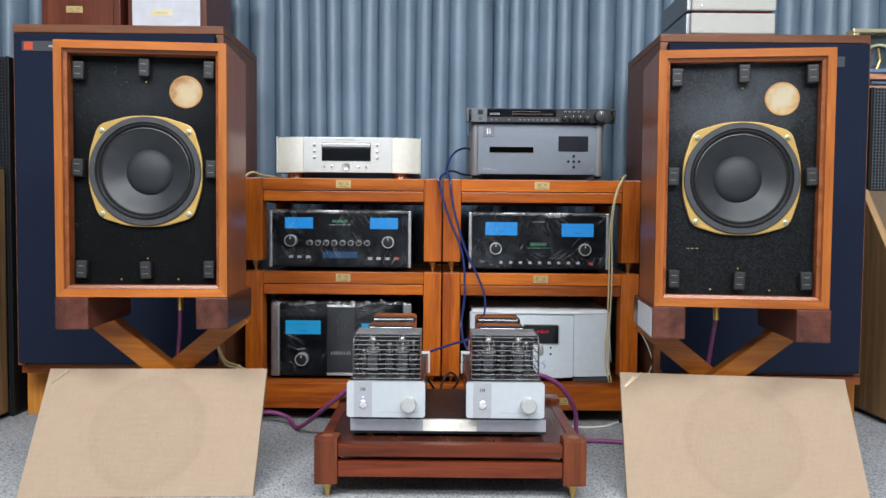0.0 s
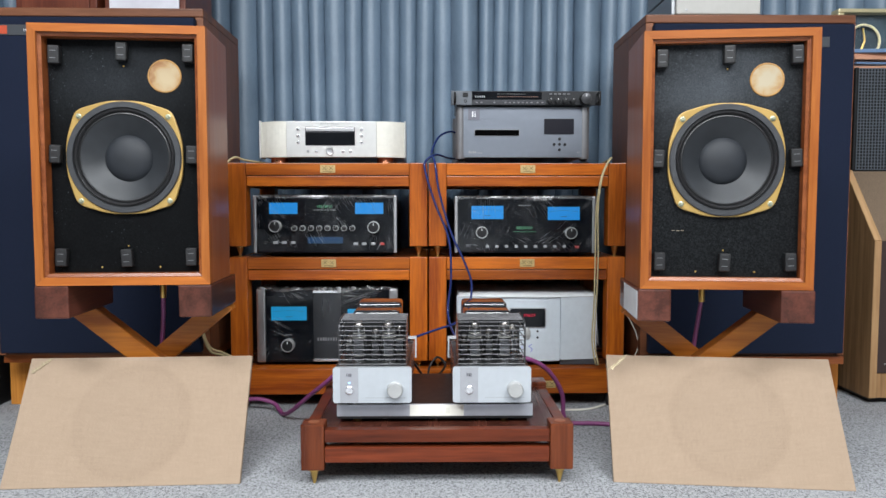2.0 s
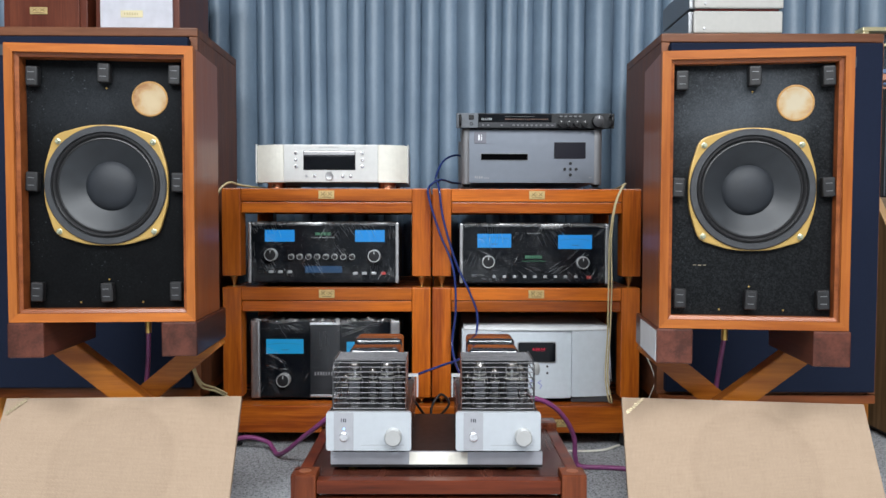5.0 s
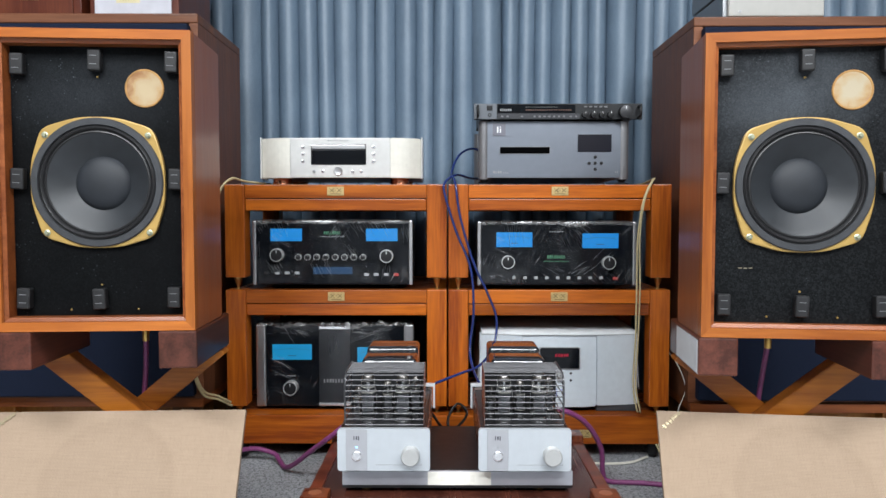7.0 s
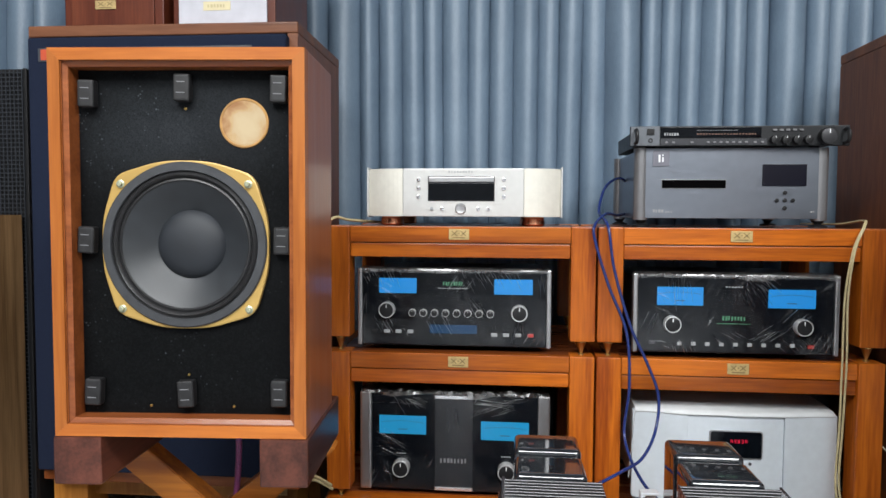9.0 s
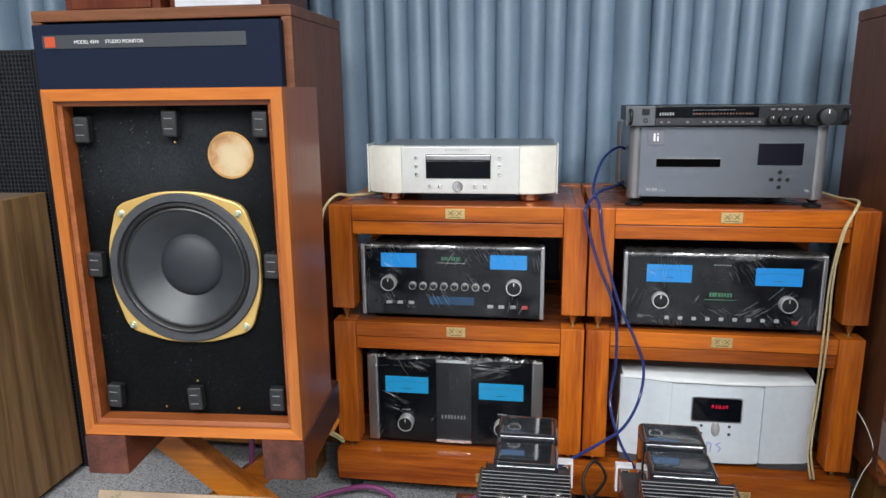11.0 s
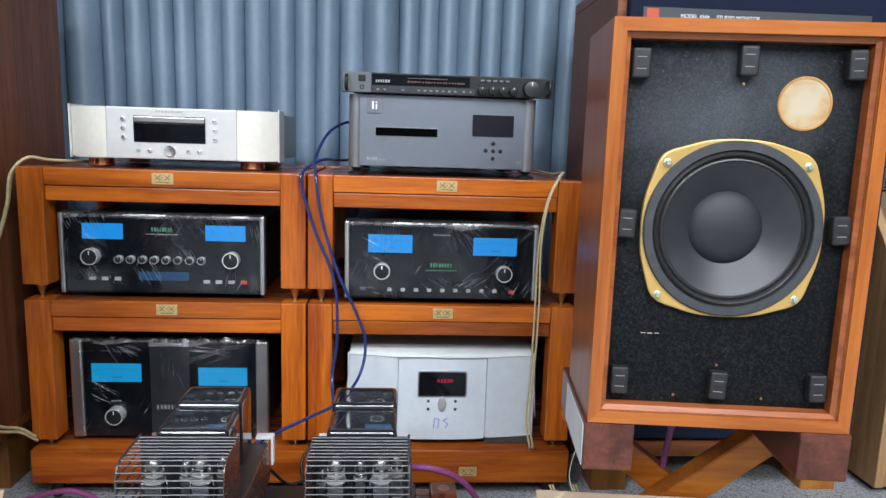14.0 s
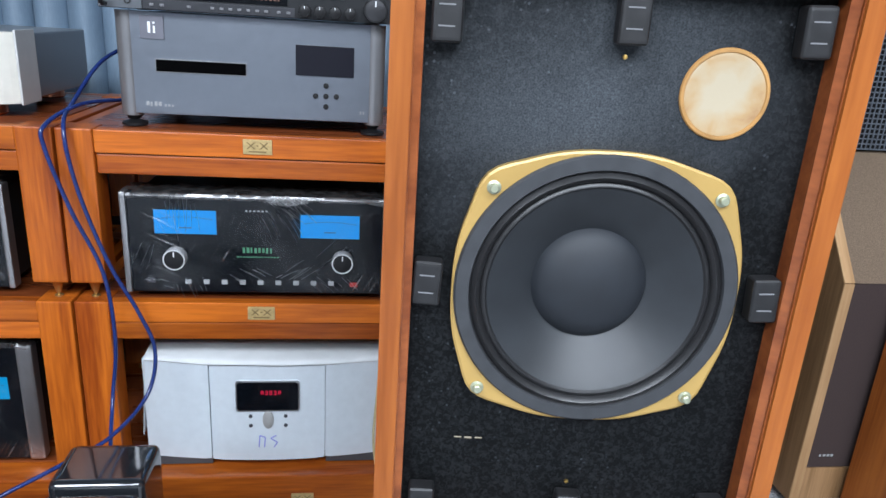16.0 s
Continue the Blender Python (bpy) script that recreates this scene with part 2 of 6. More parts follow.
def film_material(name="clear_film", veil_most=0.045):
    """Clear wrapping film: nearly all passes, with soft streaks of gloss."""
    m = bpy.data.materials.new(name)
    m.use_nodes = True
    nt = m.node_tree
    nt.nodes.clear()
    out = nt.nodes.new("ShaderNodeOutputMaterial")
    tr, gl = nt.nodes.new("ShaderNodeBsdfTransparent"), nt.nodes.new("ShaderNodeBsdfGlossy")
    gl.inputs["Roughness"].default_value = 0.42
    gl.inputs["Color"].default_value = (0.95, 0.97, 1.0, 1)
    mix = nt.nodes.new("ShaderNodeMixShader")
    tc = nt.nodes.new("ShaderNodeTexCoord")
    marks = []
    for turn, sx, sz, seed in ((22, 260, 9, 1.0), (-30, 230, 12, 4.0), (62, 200, 14, 7.0)):
        mp = nt.nodes.new("ShaderNodeMapping")
        first = nt.nodes.new("ShaderNodeMapping")
        first.inputs["Rotation"].default_value = (0, radians(turn), 0)
        first.inputs["Location"].default_value = (seed, 0, seed)
        mp.inputs["Scale"].default_value = (sx, 1, sz)
        link(nt, tc.outputs["Object"], first.inputs["Vector"])
        link(nt, first.outputs[0], mp.inputs["Vector"])
        fine = nt.nodes.new("ShaderNodeTexNoise")
        fine.inputs["Scale"].default_value, fine.inputs["Detail"].default_value = 1.0, 1
        link(nt, mp.outputs[0], fine.inputs["Vector"])
        sharp = nt.nodes.new("ShaderNodeMapRange")
        sharp.inputs[1].default_value, sharp.inputs[2].default_value = 0.58, 0.72
        link(nt, fine.outputs["Fac"], sharp.inputs[0])
        spots = nt.nodes.new("ShaderNodeTexNoise")
        spots.inputs["Scale"].default_value, spots.inputs["Detail"].default_value = 9.0, 2
        off = nt.nodes.new("ShaderNodeVectorMath")
        off.inputs[1].default_value = (seed * 3, seed, seed * 2)
        link(nt, tc.outputs["Object"], off.inputs[0])
        link(nt, off.outputs[0], spots.inputs["Vector"])
        cl = nt.nodes.new("ShaderNodeMapRange")
        cl.inputs[1].default_value, cl.inputs[2].default_value = 0.56, 0.68
        link(nt, spots.outputs["Fac"], cl.inputs[0])
        mm = nt.nodes.new("ShaderNodeMath")
        mm.operation = "MULTIPLY"
        link(nt, sharp.outputs[0], mm.inputs[0])
        link(nt, cl.outputs[0], mm.inputs[1])
        marks.append(mm)
    top = nt.nodes.new("ShaderNodeMath")
    top.operation = "MAXIMUM"
    link(nt, marks[0].outputs[0], top.inputs[0])
    link(nt, marks[1].outputs[0], top.inputs[1])
    both = top
    top = nt.nodes.new("ShaderNodeMath")
    top.operation = "MAXIMUM"
    link(nt, both.outputs[0], top.inputs[0])
    link(nt, marks[2].outputs[0], top.inputs[1])
    veil = nt.nodes.new("ShaderNodeTexNoise")
    veil.inputs["Scale"].default_value, veil.inputs["Detail"].default_value, veil.inputs["Distortion"].default_value = 6.0, 3, 1.5
    link(nt, tc.outputs["Object"], veil.inputs["Vector"])
    soft = nt.nodes.new("ShaderNodeMapRange")
    soft.inputs[1].default_value, soft.inputs[2].default_value = 0.48, 0.62
    soft.inputs[3].default_value, soft.inputs[4].default_value = 0.008, veil_most
    link(nt, veil.outputs["Fac"], soft.inputs[0])
    fac = nt.nodes.new("ShaderNodeMath")
    fac.operation = "MULTIPLY_ADD"
    fac.inputs[1].default_value, fac.inputs[2].default_value = 0.36, 0.010
    link(nt, top.outputs[0], fac.inputs[0])
    link(nt, soft.outputs[0], fac.inputs[2])
    link(nt, fac.outputs[0], mix.inputs[0])
    bp = nt.nodes.new("ShaderNodeBump")
    bp.inputs["Strength"].default_value, bp.inputs["Distance"].default_value = 1.0, 0.004
    link(nt, top.outputs[0], bp.inputs["Height"])
    link(nt, bp.outputs[0], gl.inputs["Normal"])
    link(nt, tr.outputs[0], mix.inputs[1])
    link(nt, gl.outputs[0], mix.inputs[2])
    link(nt, mix.outputs[0], out.inputs["Surface"])
    return m


def shiny_film(name, gloss, rough):
    """Folded film: partly clear, partly silvery."""
    m = bpy.data.materials.new(name)
    m.use_nodes = True
    nt = m.node_tree
    nt.nodes.clear()
    out = nt.nodes.new("ShaderNodeOutputMaterial")
    tr, gl = nt.nodes.new("ShaderNodeBsdfTransparent"), nt.nodes.new("ShaderNodeBsdfGlossy")
    gl.inputs["Roughness"].default_value = rough
    mix = nt.nodes.new("ShaderNodeMixShader")
    tc = nt.nodes.new("ShaderNodeTexCoord")
    n = nt.nodes.new("ShaderNodeTexNoise")
    n.inputs["Scale"].default_value, n.inputs["Detail"].default_value = 45, 3
    link(nt, tc.outputs["Object"], n.inputs["Vector"])
    r = nt.nodes.new("ShaderNodeMapRange")
    r.inputs[1].default_value, r.inputs[2].default_value = 0.35, 0.65
    r.inputs[3].default_value, r.inputs[4].default_value = gloss * 0.35, gloss
    link(nt, n.outputs["Fac"], r.inputs[0])
    link(nt, r.outputs[0], mix.inputs[0])
    link(nt, tr.outputs[0], mix.inputs[1])
    link(nt, gl.outputs[0], mix.inputs[2])
    link(nt, mix.outputs[0], out.inputs["Surface"])
    return m


CREASE = shiny_film("film_crease", 0.85, 0.38)
FOLD = shiny_film("film_fold", 0.5, 0.42)
FILM = film_material()


def tube_glass():
    m, nt, b = nodes_of("tube_glass")
    b.inputs["Base Color"].default_value = (0.95, 0.97, 1.0, 1)
    b.inputs["Transmission Weight"].default_value = 1.0
    b.inputs["Roughness"].default_value, b.inputs["IOR"].default_value = 0.03, 1.3
    return m


TUBE_GLASS = tube_glass()


def carpet_material():
    m, nt, b = nodes_of("grey_carpet")
    tc = nt.nodes.new("ShaderNodeTexCoord")
    v = nt.nodes.new("ShaderNodeTexVoronoi")
    v.inputs["Scale"].default_value = 380
    n = nt.nodes.new("ShaderNodeTexNoise")
    n.inputs["Scale"].default_value, n.inputs["Detail"].default_value = 120, 6
    big = nt.nodes.new("ShaderNodeTexNoise")
    big.inputs["Scale"].default_value, big.inputs["Detail"].default_value = 3.0, 3
    for t in (v, n, big):
        link(nt, tc.outputs["Object"], t.inputs["Vector"])
    sep = nt.nodes.new("ShaderNodeSeparateColor")
    link(nt, v.outputs["Color"], sep.inputs[0])
    a = nt.nodes.new("ShaderNodeMath")
    a.operation = "MULTIPLY_ADD"
    a.inputs[1].default_value = 0.6
    link(nt, sep.outputs[0], a.inputs[0])
    link(nt, n.outputs["Fac"], a.inputs[2])
    c = nt.nodes.new("ShaderNodeMath")
    c.operation = "MULTIPLY_ADD"
    c.inputs[1].default_value = 0.25
    link(nt, big.outputs["Fac"], c.inputs[0])
    link(nt, a.outputs[0], c.inputs[2])
    cr = nt.nodes.new("ShaderNodeValToRGB")
    cr.color_ramp.elements[0].position, cr.color_ramp.elements[0].color = 0.58, (0.080, 0.084, 0.091, 1)
    cr.color_ramp.elements[1].position, cr.color_ramp.elements[1].color = 1.2, (0.36, 0.37, 0.385, 1)
    link(nt, c.outputs[0], cr.inputs[0])
    link(nt, cr.outputs[0], b.inputs["Base Color"])
    b.inputs["Roughness"].default_value = 0.95
    bp = nt.nodes.new("ShaderNodeBump")
    bp.inputs["Strength"].default_value, bp.inputs["Distance"].default_value = 0.7, 0.004
    link(nt, n.outputs["Fac"], bp.inputs["Height"])
    link(nt, bp.outputs[0], b.inputs["Normal"])
    return m


CARPET = carpet_material()


def weave_material(name, dark, light, scale, ring=None):
    """Woven grille cloth, with a faint round dust mark where the drive unit sat."""
    m, nt, b = nodes_of(name)
    tc = nt.nodes.new("ShaderNodeTexCoord")
    waves = []
    for d in ("X", "Z"):
        w = nt.nodes.new("ShaderNodeTexWave")
        w.bands_direction = d
        w.inputs["Scale"].default_value, w.inputs["Distortion"].default_value = scale, 1.2
        w.inputs["Detail"].default_value = 2
        link(nt, tc.outputs["Object"], w.inputs["Vector"])
        waves.append(w)
    n = nt.nodes.new("ShaderNodeTexNoise")
    n.inputs["Scale"].default_value, n.inputs["Detail"].default_value = 16, 8
    n.inputs["Roughness"].default_value = 0.75
    link(nt, tc.outputs["Object"], n.inputs["Vector"])
    mul = nt.nodes.new("ShaderNodeMath")
    mul.operation = "MULTIPLY"
    link(nt, waves[0].outputs["Fac"], mul.inputs[0])
    link(nt, waves[1].outputs["Fac"], mul.inputs[1])
    ad = nt.nodes.new("ShaderNodeMath")
    ad.operation = "MULTIPLY_ADD"
    ad.inputs[1].default_value = 0.4
    calm = nt.nodes.new("ShaderNodeMapRange")
    calm.inputs[3].default_value, calm.inputs[4].default_value = 0.34, 0.66
    link(nt, n.outputs["Fac"], calm.inputs[0])
    link(nt, mul.outputs[0], ad.inputs[0])
    link(nt, calm.outputs[0], ad.inputs[2])
    total = ad.outputs[0]
    for reach in ((22, 1, 420), (380, 1, 26)):
        mp = nt.nodes.new("ShaderNodeMapping")
        mp.inputs["Scale"].default_value = reach
        link(nt, tc.outputs["Object"], mp.inputs["Vector"])
        slub = nt.nodes.new("ShaderNodeTexNoise")
        slub.inputs["Scale"].default_value, slub.inputs["Detail"].default_value = 1.0, 2
        link(nt, mp.outputs[0], slub.inputs["Vector"])
        more = nt.nodes.new("ShaderNodeMath")
        more.operation = "MULTIPLY_ADD"
        more.inputs[1].default_value = 0.32
        link(nt, slub.outputs["Fac"], more.inputs[0])
        less = nt.nodes.new("ShaderNodeMath")
        less.operation = "SUBTRACT"
        less.inputs[1].default_value = 0.16
        link(nt, total, less.inputs[0])
        link(nt, less.outputs[0], more.inputs[2])
        total = more.outputs[0]
    cr = nt.nodes.new("ShaderNodeValToRGB")
    cr.color_ramp.elements[0].position, cr.color_ramp.elements[0].color = 0.3, (*dark, 1)
    cr.color_ramp.elements[1].position, cr.color_ramp.elements[1].color = 0.95, (*light, 1)
    link(nt, total, cr.inputs[0])
    last = cr.outputs[0]
    if ring:
        sub = nt.nodes.new("ShaderNodeVectorMath")
        sub.operation = "DISTANCE"
        sub.inputs[1].default_value = ring[:3]
        link(nt, tc.outputs["Object"], sub.inputs[0])
        ramp = nt.nodes.new("ShaderNodeValToRGB")
        e = ramp.color_ramp.elements
        e[0].position, e[0].color = ring[3] * 0.78, (0.955, 0.955, 0.955, 1)
        e[1].position, e[1].color = ring[3] * 1.06, (1, 1, 1, 1)
        mid = e.new(ring[3] * 0.97)
        mid.color = (0.92, 0.915, 0.91, 1)
        link(nt, sub.outputs["Value"], ramp.inputs[0])
        mm = nt.nodes.new("ShaderNodeMix")
        mm.data_type, mm.blend_type = "RGBA", "MULTIPLY"
        mm.inputs["Factor"].default_value = 1.0
        link(nt, last, mm.inputs["A"])
        link(nt, ramp.outputs[0], mm.inputs["B"])
        last = mm.outputs["Result"]
    link(nt, last, b.inputs["Base Color"])
    b.inputs["Roughness"].default_value = 0.9
    bp = nt.nodes.new("ShaderNodeBump")
    bp.inputs["Strength"].default_value, bp.inputs["Distance"].default_value = 0.35, 0.0015
    link(nt, mul.outputs[0], bp.inputs["Height"])
    link(nt, bp.outputs[0], b.inputs["Normal"])
    return m


def curtain_material():
    m, nt, b = nodes_of("blue_grey_curtain")
    tc = nt.nodes.new("ShaderNodeTexCoord")
    mp = nt.nodes.new("ShaderNodeMapping")
    mp.inputs["Scale"].default_value = (900, 900, 60)
    link(nt, tc.outputs["Object"], mp.inputs["Vector"])
    n = nt.nodes.new("ShaderNodeTexNoise")
    n.inputs["Scale"].default_value, n.inputs["Detail"].default_value = 1, 3
    link(nt, mp.outputs[0], n.inputs["Vector"])
    n2 = nt.nodes.new("ShaderNodeTexNoise")
    n2.inputs["Scale"].default_value, n2.inputs["Detail"].default_value = 4, 4
    link(nt, tc.outputs["Object"], n2.inputs["Vector"])
    ad = nt.nodes.new("ShaderNodeMath")
    ad.operation = "ADD"
    link(nt, n.outputs["Fac"], ad.inputs[0])
    link(nt, n2.outputs["Fac"], ad.inputs[1])
    cr = nt.nodes.new("ShaderNodeValToRGB")
    cr.color_ramp.elements[0].position, cr.color_ramp.elements[0].color = 0.3, (0.124, 0.182, 0.254, 1)
    cr.color_ramp.elements[1].position, cr.color_ramp.elements[1].color = 1.0, (0.236, 0.322, 0.415, 1)
    mr = nt.nodes.new("ShaderNodeMath")
    mr.operation = "MULTIPLY"
    mr.inputs[1].default_value = 0.65
    link(nt, ad.outputs[0], mr.inputs[0])
    link(nt, mr.outputs[0], cr.inputs[0])
    link(nt, cr.outputs[0], b.inputs["Base Color"])
    b.inputs["Roughness"].default_value = 0.48
    b.inputs["Specular IOR Level"].default_value = 0.8
    return m


CURTAIN = curtain_material()


def baffle_material(name, base, dust, sheen, painted_sheen, grain):
    """Black painted chipboard: raised flakes that catch the light, fine dust, one grey patch of scuffs and coloured-in
    sheen (x, z, half width, half height, amount).
    """
    m, nt, b = nodes_of(name)
    tc = nt.nodes.new("ShaderNodeTexCoord")

    def noise_at(scale, detail, distortion=0.0):
        n = nt.nodes.new("ShaderNodeTexNoise")
        n.inputs["Scale"].default_value, n.inputs["Detail"].default_value, n.inputs["Distortion"].default_value = scale, detail, distortion
        link(nt, tc.outputs["Object"], n.inputs["Vector"])
        return n.outputs["Fac"]

    def spread(socket, a, z, low, high):
        r = nt.nodes.new("ShaderNodeMapRange")
        for k, v in enumerate((a, z, low, high)):
            r.inputs[k + 1].default_value = v
        link(nt, socket, r.inputs[0])
        return r.outputs[0]

    def calc(kind, p, q):
        n = nt.nodes.new("ShaderNodeMath")
        n.operation = kind
        for k, v in enumerate((p, q)):
            if isinstance(v, float):
                n.inputs[k].default_value = v
            else:
                link(nt, v, n.inputs[k])
        return n.outputs[0]

    flake = noise_at(230, 3, 0.8)
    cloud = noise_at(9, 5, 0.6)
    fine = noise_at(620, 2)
    # the grey patch puts sheen and scuffs into the base colour; ragged edge
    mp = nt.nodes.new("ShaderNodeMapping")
    mp.inputs["Location"].default_value = (-painted_sheen[0] / painted_sheen[2], 0, -painted_sheen[1] / painted_sheen[3])
    mp.inputs["Scale"].default_value = (1 / painted_sheen[2], 0, 1 / painted_sheen[3])
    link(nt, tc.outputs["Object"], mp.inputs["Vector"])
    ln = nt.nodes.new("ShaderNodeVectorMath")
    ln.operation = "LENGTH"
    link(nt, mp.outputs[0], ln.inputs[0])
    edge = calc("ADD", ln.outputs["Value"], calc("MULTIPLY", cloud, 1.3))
    patch = calc("MULTIPLY", spread(edge, 1.75, 0.65, 0.0, painted_sheen[4]), spread(fine, 0.3, 0.7, 0.35, 1.0))
    tone = spread(flake, 0.44, 0.68, 1 - 0.3 * grain, 1 + 0.8 * grain)
    tone = calc("MULTIPLY", tone, spread(cloud, 0.3, 0.7, 0.75, 1.3))
    paint = nt.nodes.new("ShaderNodeVectorMath")
    paint.operation = "SCALE"
    paint.inputs[0].default_value = (base, base * 1.05, base * 1.12)
    link(nt, tone, paint.inputs["Scale"])
    speck = nt.nodes.new("ShaderNodeTexVoronoi")
    speck.inputs["Scale"].default_value = 330
    link(nt, tc.outputs["Object"], speck.inputs["Vector"])
    sep = nt.nodes.new("ShaderNodeSeparateColor")
    link(nt, speck.outputs["Color"], sep.inputs[0])
    rare = spread(calc("ADD", sep.outputs[0], calc("MULTIPLY", cloud, 0.30)), 1.11, 1.17, 0.0, dust)
    specks = calc("MULTIPLY", rare, spread(speck.outputs["Distance"], 0.55, 0.25, 0.0, 1.0))
    # one blue-grey colours both the dust specks and the sheen patch
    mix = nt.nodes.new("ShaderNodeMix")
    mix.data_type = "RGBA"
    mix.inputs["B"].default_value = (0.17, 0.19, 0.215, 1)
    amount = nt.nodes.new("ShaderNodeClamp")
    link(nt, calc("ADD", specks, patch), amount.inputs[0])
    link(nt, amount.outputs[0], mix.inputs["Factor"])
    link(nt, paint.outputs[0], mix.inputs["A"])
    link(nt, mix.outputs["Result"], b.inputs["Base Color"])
    link(nt, spread(flake, 0.42, 0.68, sheen * (1 - 0.4 * grain), sheen * (1 + 0.6 * grain)), b.inputs["Specular IOR Level"])
    b.inputs["Specular Tint"].default_value = (0.88, 0.94, 1.0, 1)
    link(nt, spread(flake, 0.4, 0.65, 0.58, 0.46), b.inputs["Roughness"])
    bp = nt.nodes.new("ShaderNodeBump")
    bp.inputs["Strength"].default_value, bp.inputs["Distance"].default_value = 0.28 * grain, 0.002
    link(nt, flake, bp.inputs["Height"])
    link(nt, bp.outputs[0], b.inputs["Normal"])
    return m


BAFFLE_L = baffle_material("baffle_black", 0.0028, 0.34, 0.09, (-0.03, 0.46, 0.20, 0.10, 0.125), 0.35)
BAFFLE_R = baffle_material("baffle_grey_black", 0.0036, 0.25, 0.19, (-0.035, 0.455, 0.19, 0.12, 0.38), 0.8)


def stained_material(name, centre, pale, shift):
    """Bare wood disc with brown stains that creep in from the rim."""
    m, nt, b = nodes_of(name)
    tc = nt.nodes.new("ShaderNodeTexCoord")
    far = nt.nodes.new("ShaderNodeVectorMath")
    far.operation = "DISTANCE"
    far.inputs[1].default_value = (centre[0] + shift[0], centre[1], centre[2] + shift[1])
    link(nt, tc.outputs["Object"], far.inputs[0])
    n = nt.nodes.new("ShaderNodeTexNoise")
    n.inputs["Scale"].default_value, n.inputs["Detail"].default_value, n.inputs["Distortion"].default_value = 30, 4, 0.4
    link(nt, tc.outputs["Object"], n.inputs["Vector"])
    ad = nt.nodes.new("ShaderNodeMath")
    ad.operation = "MULTIPLY_ADD"
    ad.inputs[1].default_value = 6.5
    link(nt, far.outputs["Value"], ad.inputs[0])
    link(nt, n.outputs["Fac"], ad.inputs[2])
    cr = nt.nodes.new("ShaderNodeValToRGB")
    e = cr.color_ramp.elements
    e[0].position, e[0].color = 0.52, (*pale, 1)
    e[1].position, e[1].color = 0.95, (0.24, 0.11, 0.04, 1)
    for at, c in ((0.68, (0.38, 0.285, 0.165, 1)), (0.78, (0.36, 0.235, 0.11, 1))):
        mid = e.new(at)
        mid.color = c
    link(nt, ad.outputs[0], cr.inputs[0])
    link(nt, cr.outputs[0], b.inputs["Base Color"])
    b.inputs["Roughness"].default_value = 0.7
    return m


STAIN_RIM = plain("stained_rim", (0.36, 0.19, 0.055), 0.6, var=0.25, scale=40)

# ---------------------------------------------------------------- mesh helpers


def obj(name, bm, mat, smooth=False):
    me = bpy.data.meshes.new(name)
    bmesh.ops.recalc_face_normals(bm, faces=bm.faces[:])
    if smooth:
        for f in bm.faces:
            f.smooth = True
        for e in bm.edges:
            if len(e.link_faces) == 2 and e.calc_face_angle(0) > 0.7:
                e.smooth = False
    bm.to_mesh(me)
    bm.free()
    me.materials.append(mat)
    return new(name, me)


def part(name, bm, mat, parent, label="", smooth=False):
    ob = obj(name, bm, mat, smooth)
    ob.parent = parent
    return tagged(ob, label)


def thing(name, m, label, category, group=""):
    ob = new(name)
    ob.empty_display_size = 0.05
    ob.matrix_world = m
    return tagged(ob, label, category, group)


def solid(bm, x0, x1, y0, y1, z0, z1, bevel=0.0, seg=2):
    """Adds a box, its edges rounded."""
    r = bmesh.ops.create_cube(bm, size=1)
    bmesh.ops.scale(bm, vec=(x1 - x0, y1 - y0, z1 - z0), verts=r["verts"])
    bmesh.ops.translate(bm, vec=((x0 + x1) / 2, (y0 + y1) / 2, (z0 + z1) / 2), verts=r["verts"])
    if bevel:
        edges = {e for v in r["verts"] for e in v.link_edges}
        bmesh.ops.bevel(bm, geom=list(edges), offset=bevel, segments=seg, affect="EDGES", profile=0.6)
    return bm


def block(x0, x1, y0, y1, z0, z1, bevel=0.002, seg=2):
    return solid(bmesh.new(), x0, x1, y0, y1, z0, z1, bevel, seg)


def turned(profile, axis="y", seg=32, at=(0, 0, 0), bm=None):
    """A solid of revolution: (radius, height) pairs. Heights run towards -y (the viewer), or up for axis z."""
    bm = bm or bmesh.new()
    rings = []
    for r, h in profile:
        ring = []
        n = seg if r > 1e-6 else 1
        for k in range(n):
            a = 2 * math.pi * k / seg
            if axis == "y":
                p = (at[0] + r * math.cos(a), at[1] - h, at[2] + r * math.sin(a))
            else:
                p = (at[0] + r * math.cos(a), at[1] + r * math.sin(a), at[2] + h)
            ring.append(bm.verts.new(p))
        rings.append(ring)
    for a, b in zip(rings, rings[1:]):
        for k in range(seg):
            j = (k + 1) % seg
            if len(a) == 1 and len(b) == 1:
                continue
            if len(a) == 1:
                bm.faces.new((a[0], b[k], b[j]))
            elif len(b) == 1:
                bm.faces.new((a[k], a[j], b[0]))
            else:
                bm.faces.new((a[k], a[j], b[j], b[k]))
    return bm


def smooth_path(pts, steps=8):
    """A Catmull-Rom line through the points."""
    p = [Vector(q) for q in pts]
    p = [p[0] * 2 - p[1], *p, p[-1] * 2 - p[-2]]
    out = []
    for a, b, c, d in zip(p, p[1:], p[2:], p[3:]):
        for k in range(steps):
            t = k / steps
            out.append(0.5 * (2 * b + (c - a) * t + (2 * a - 5 * b + 4 * c - d) * t * t + (3 * b - a - 3 * c + d) * t ** 3))
    return out + [p[-2]]


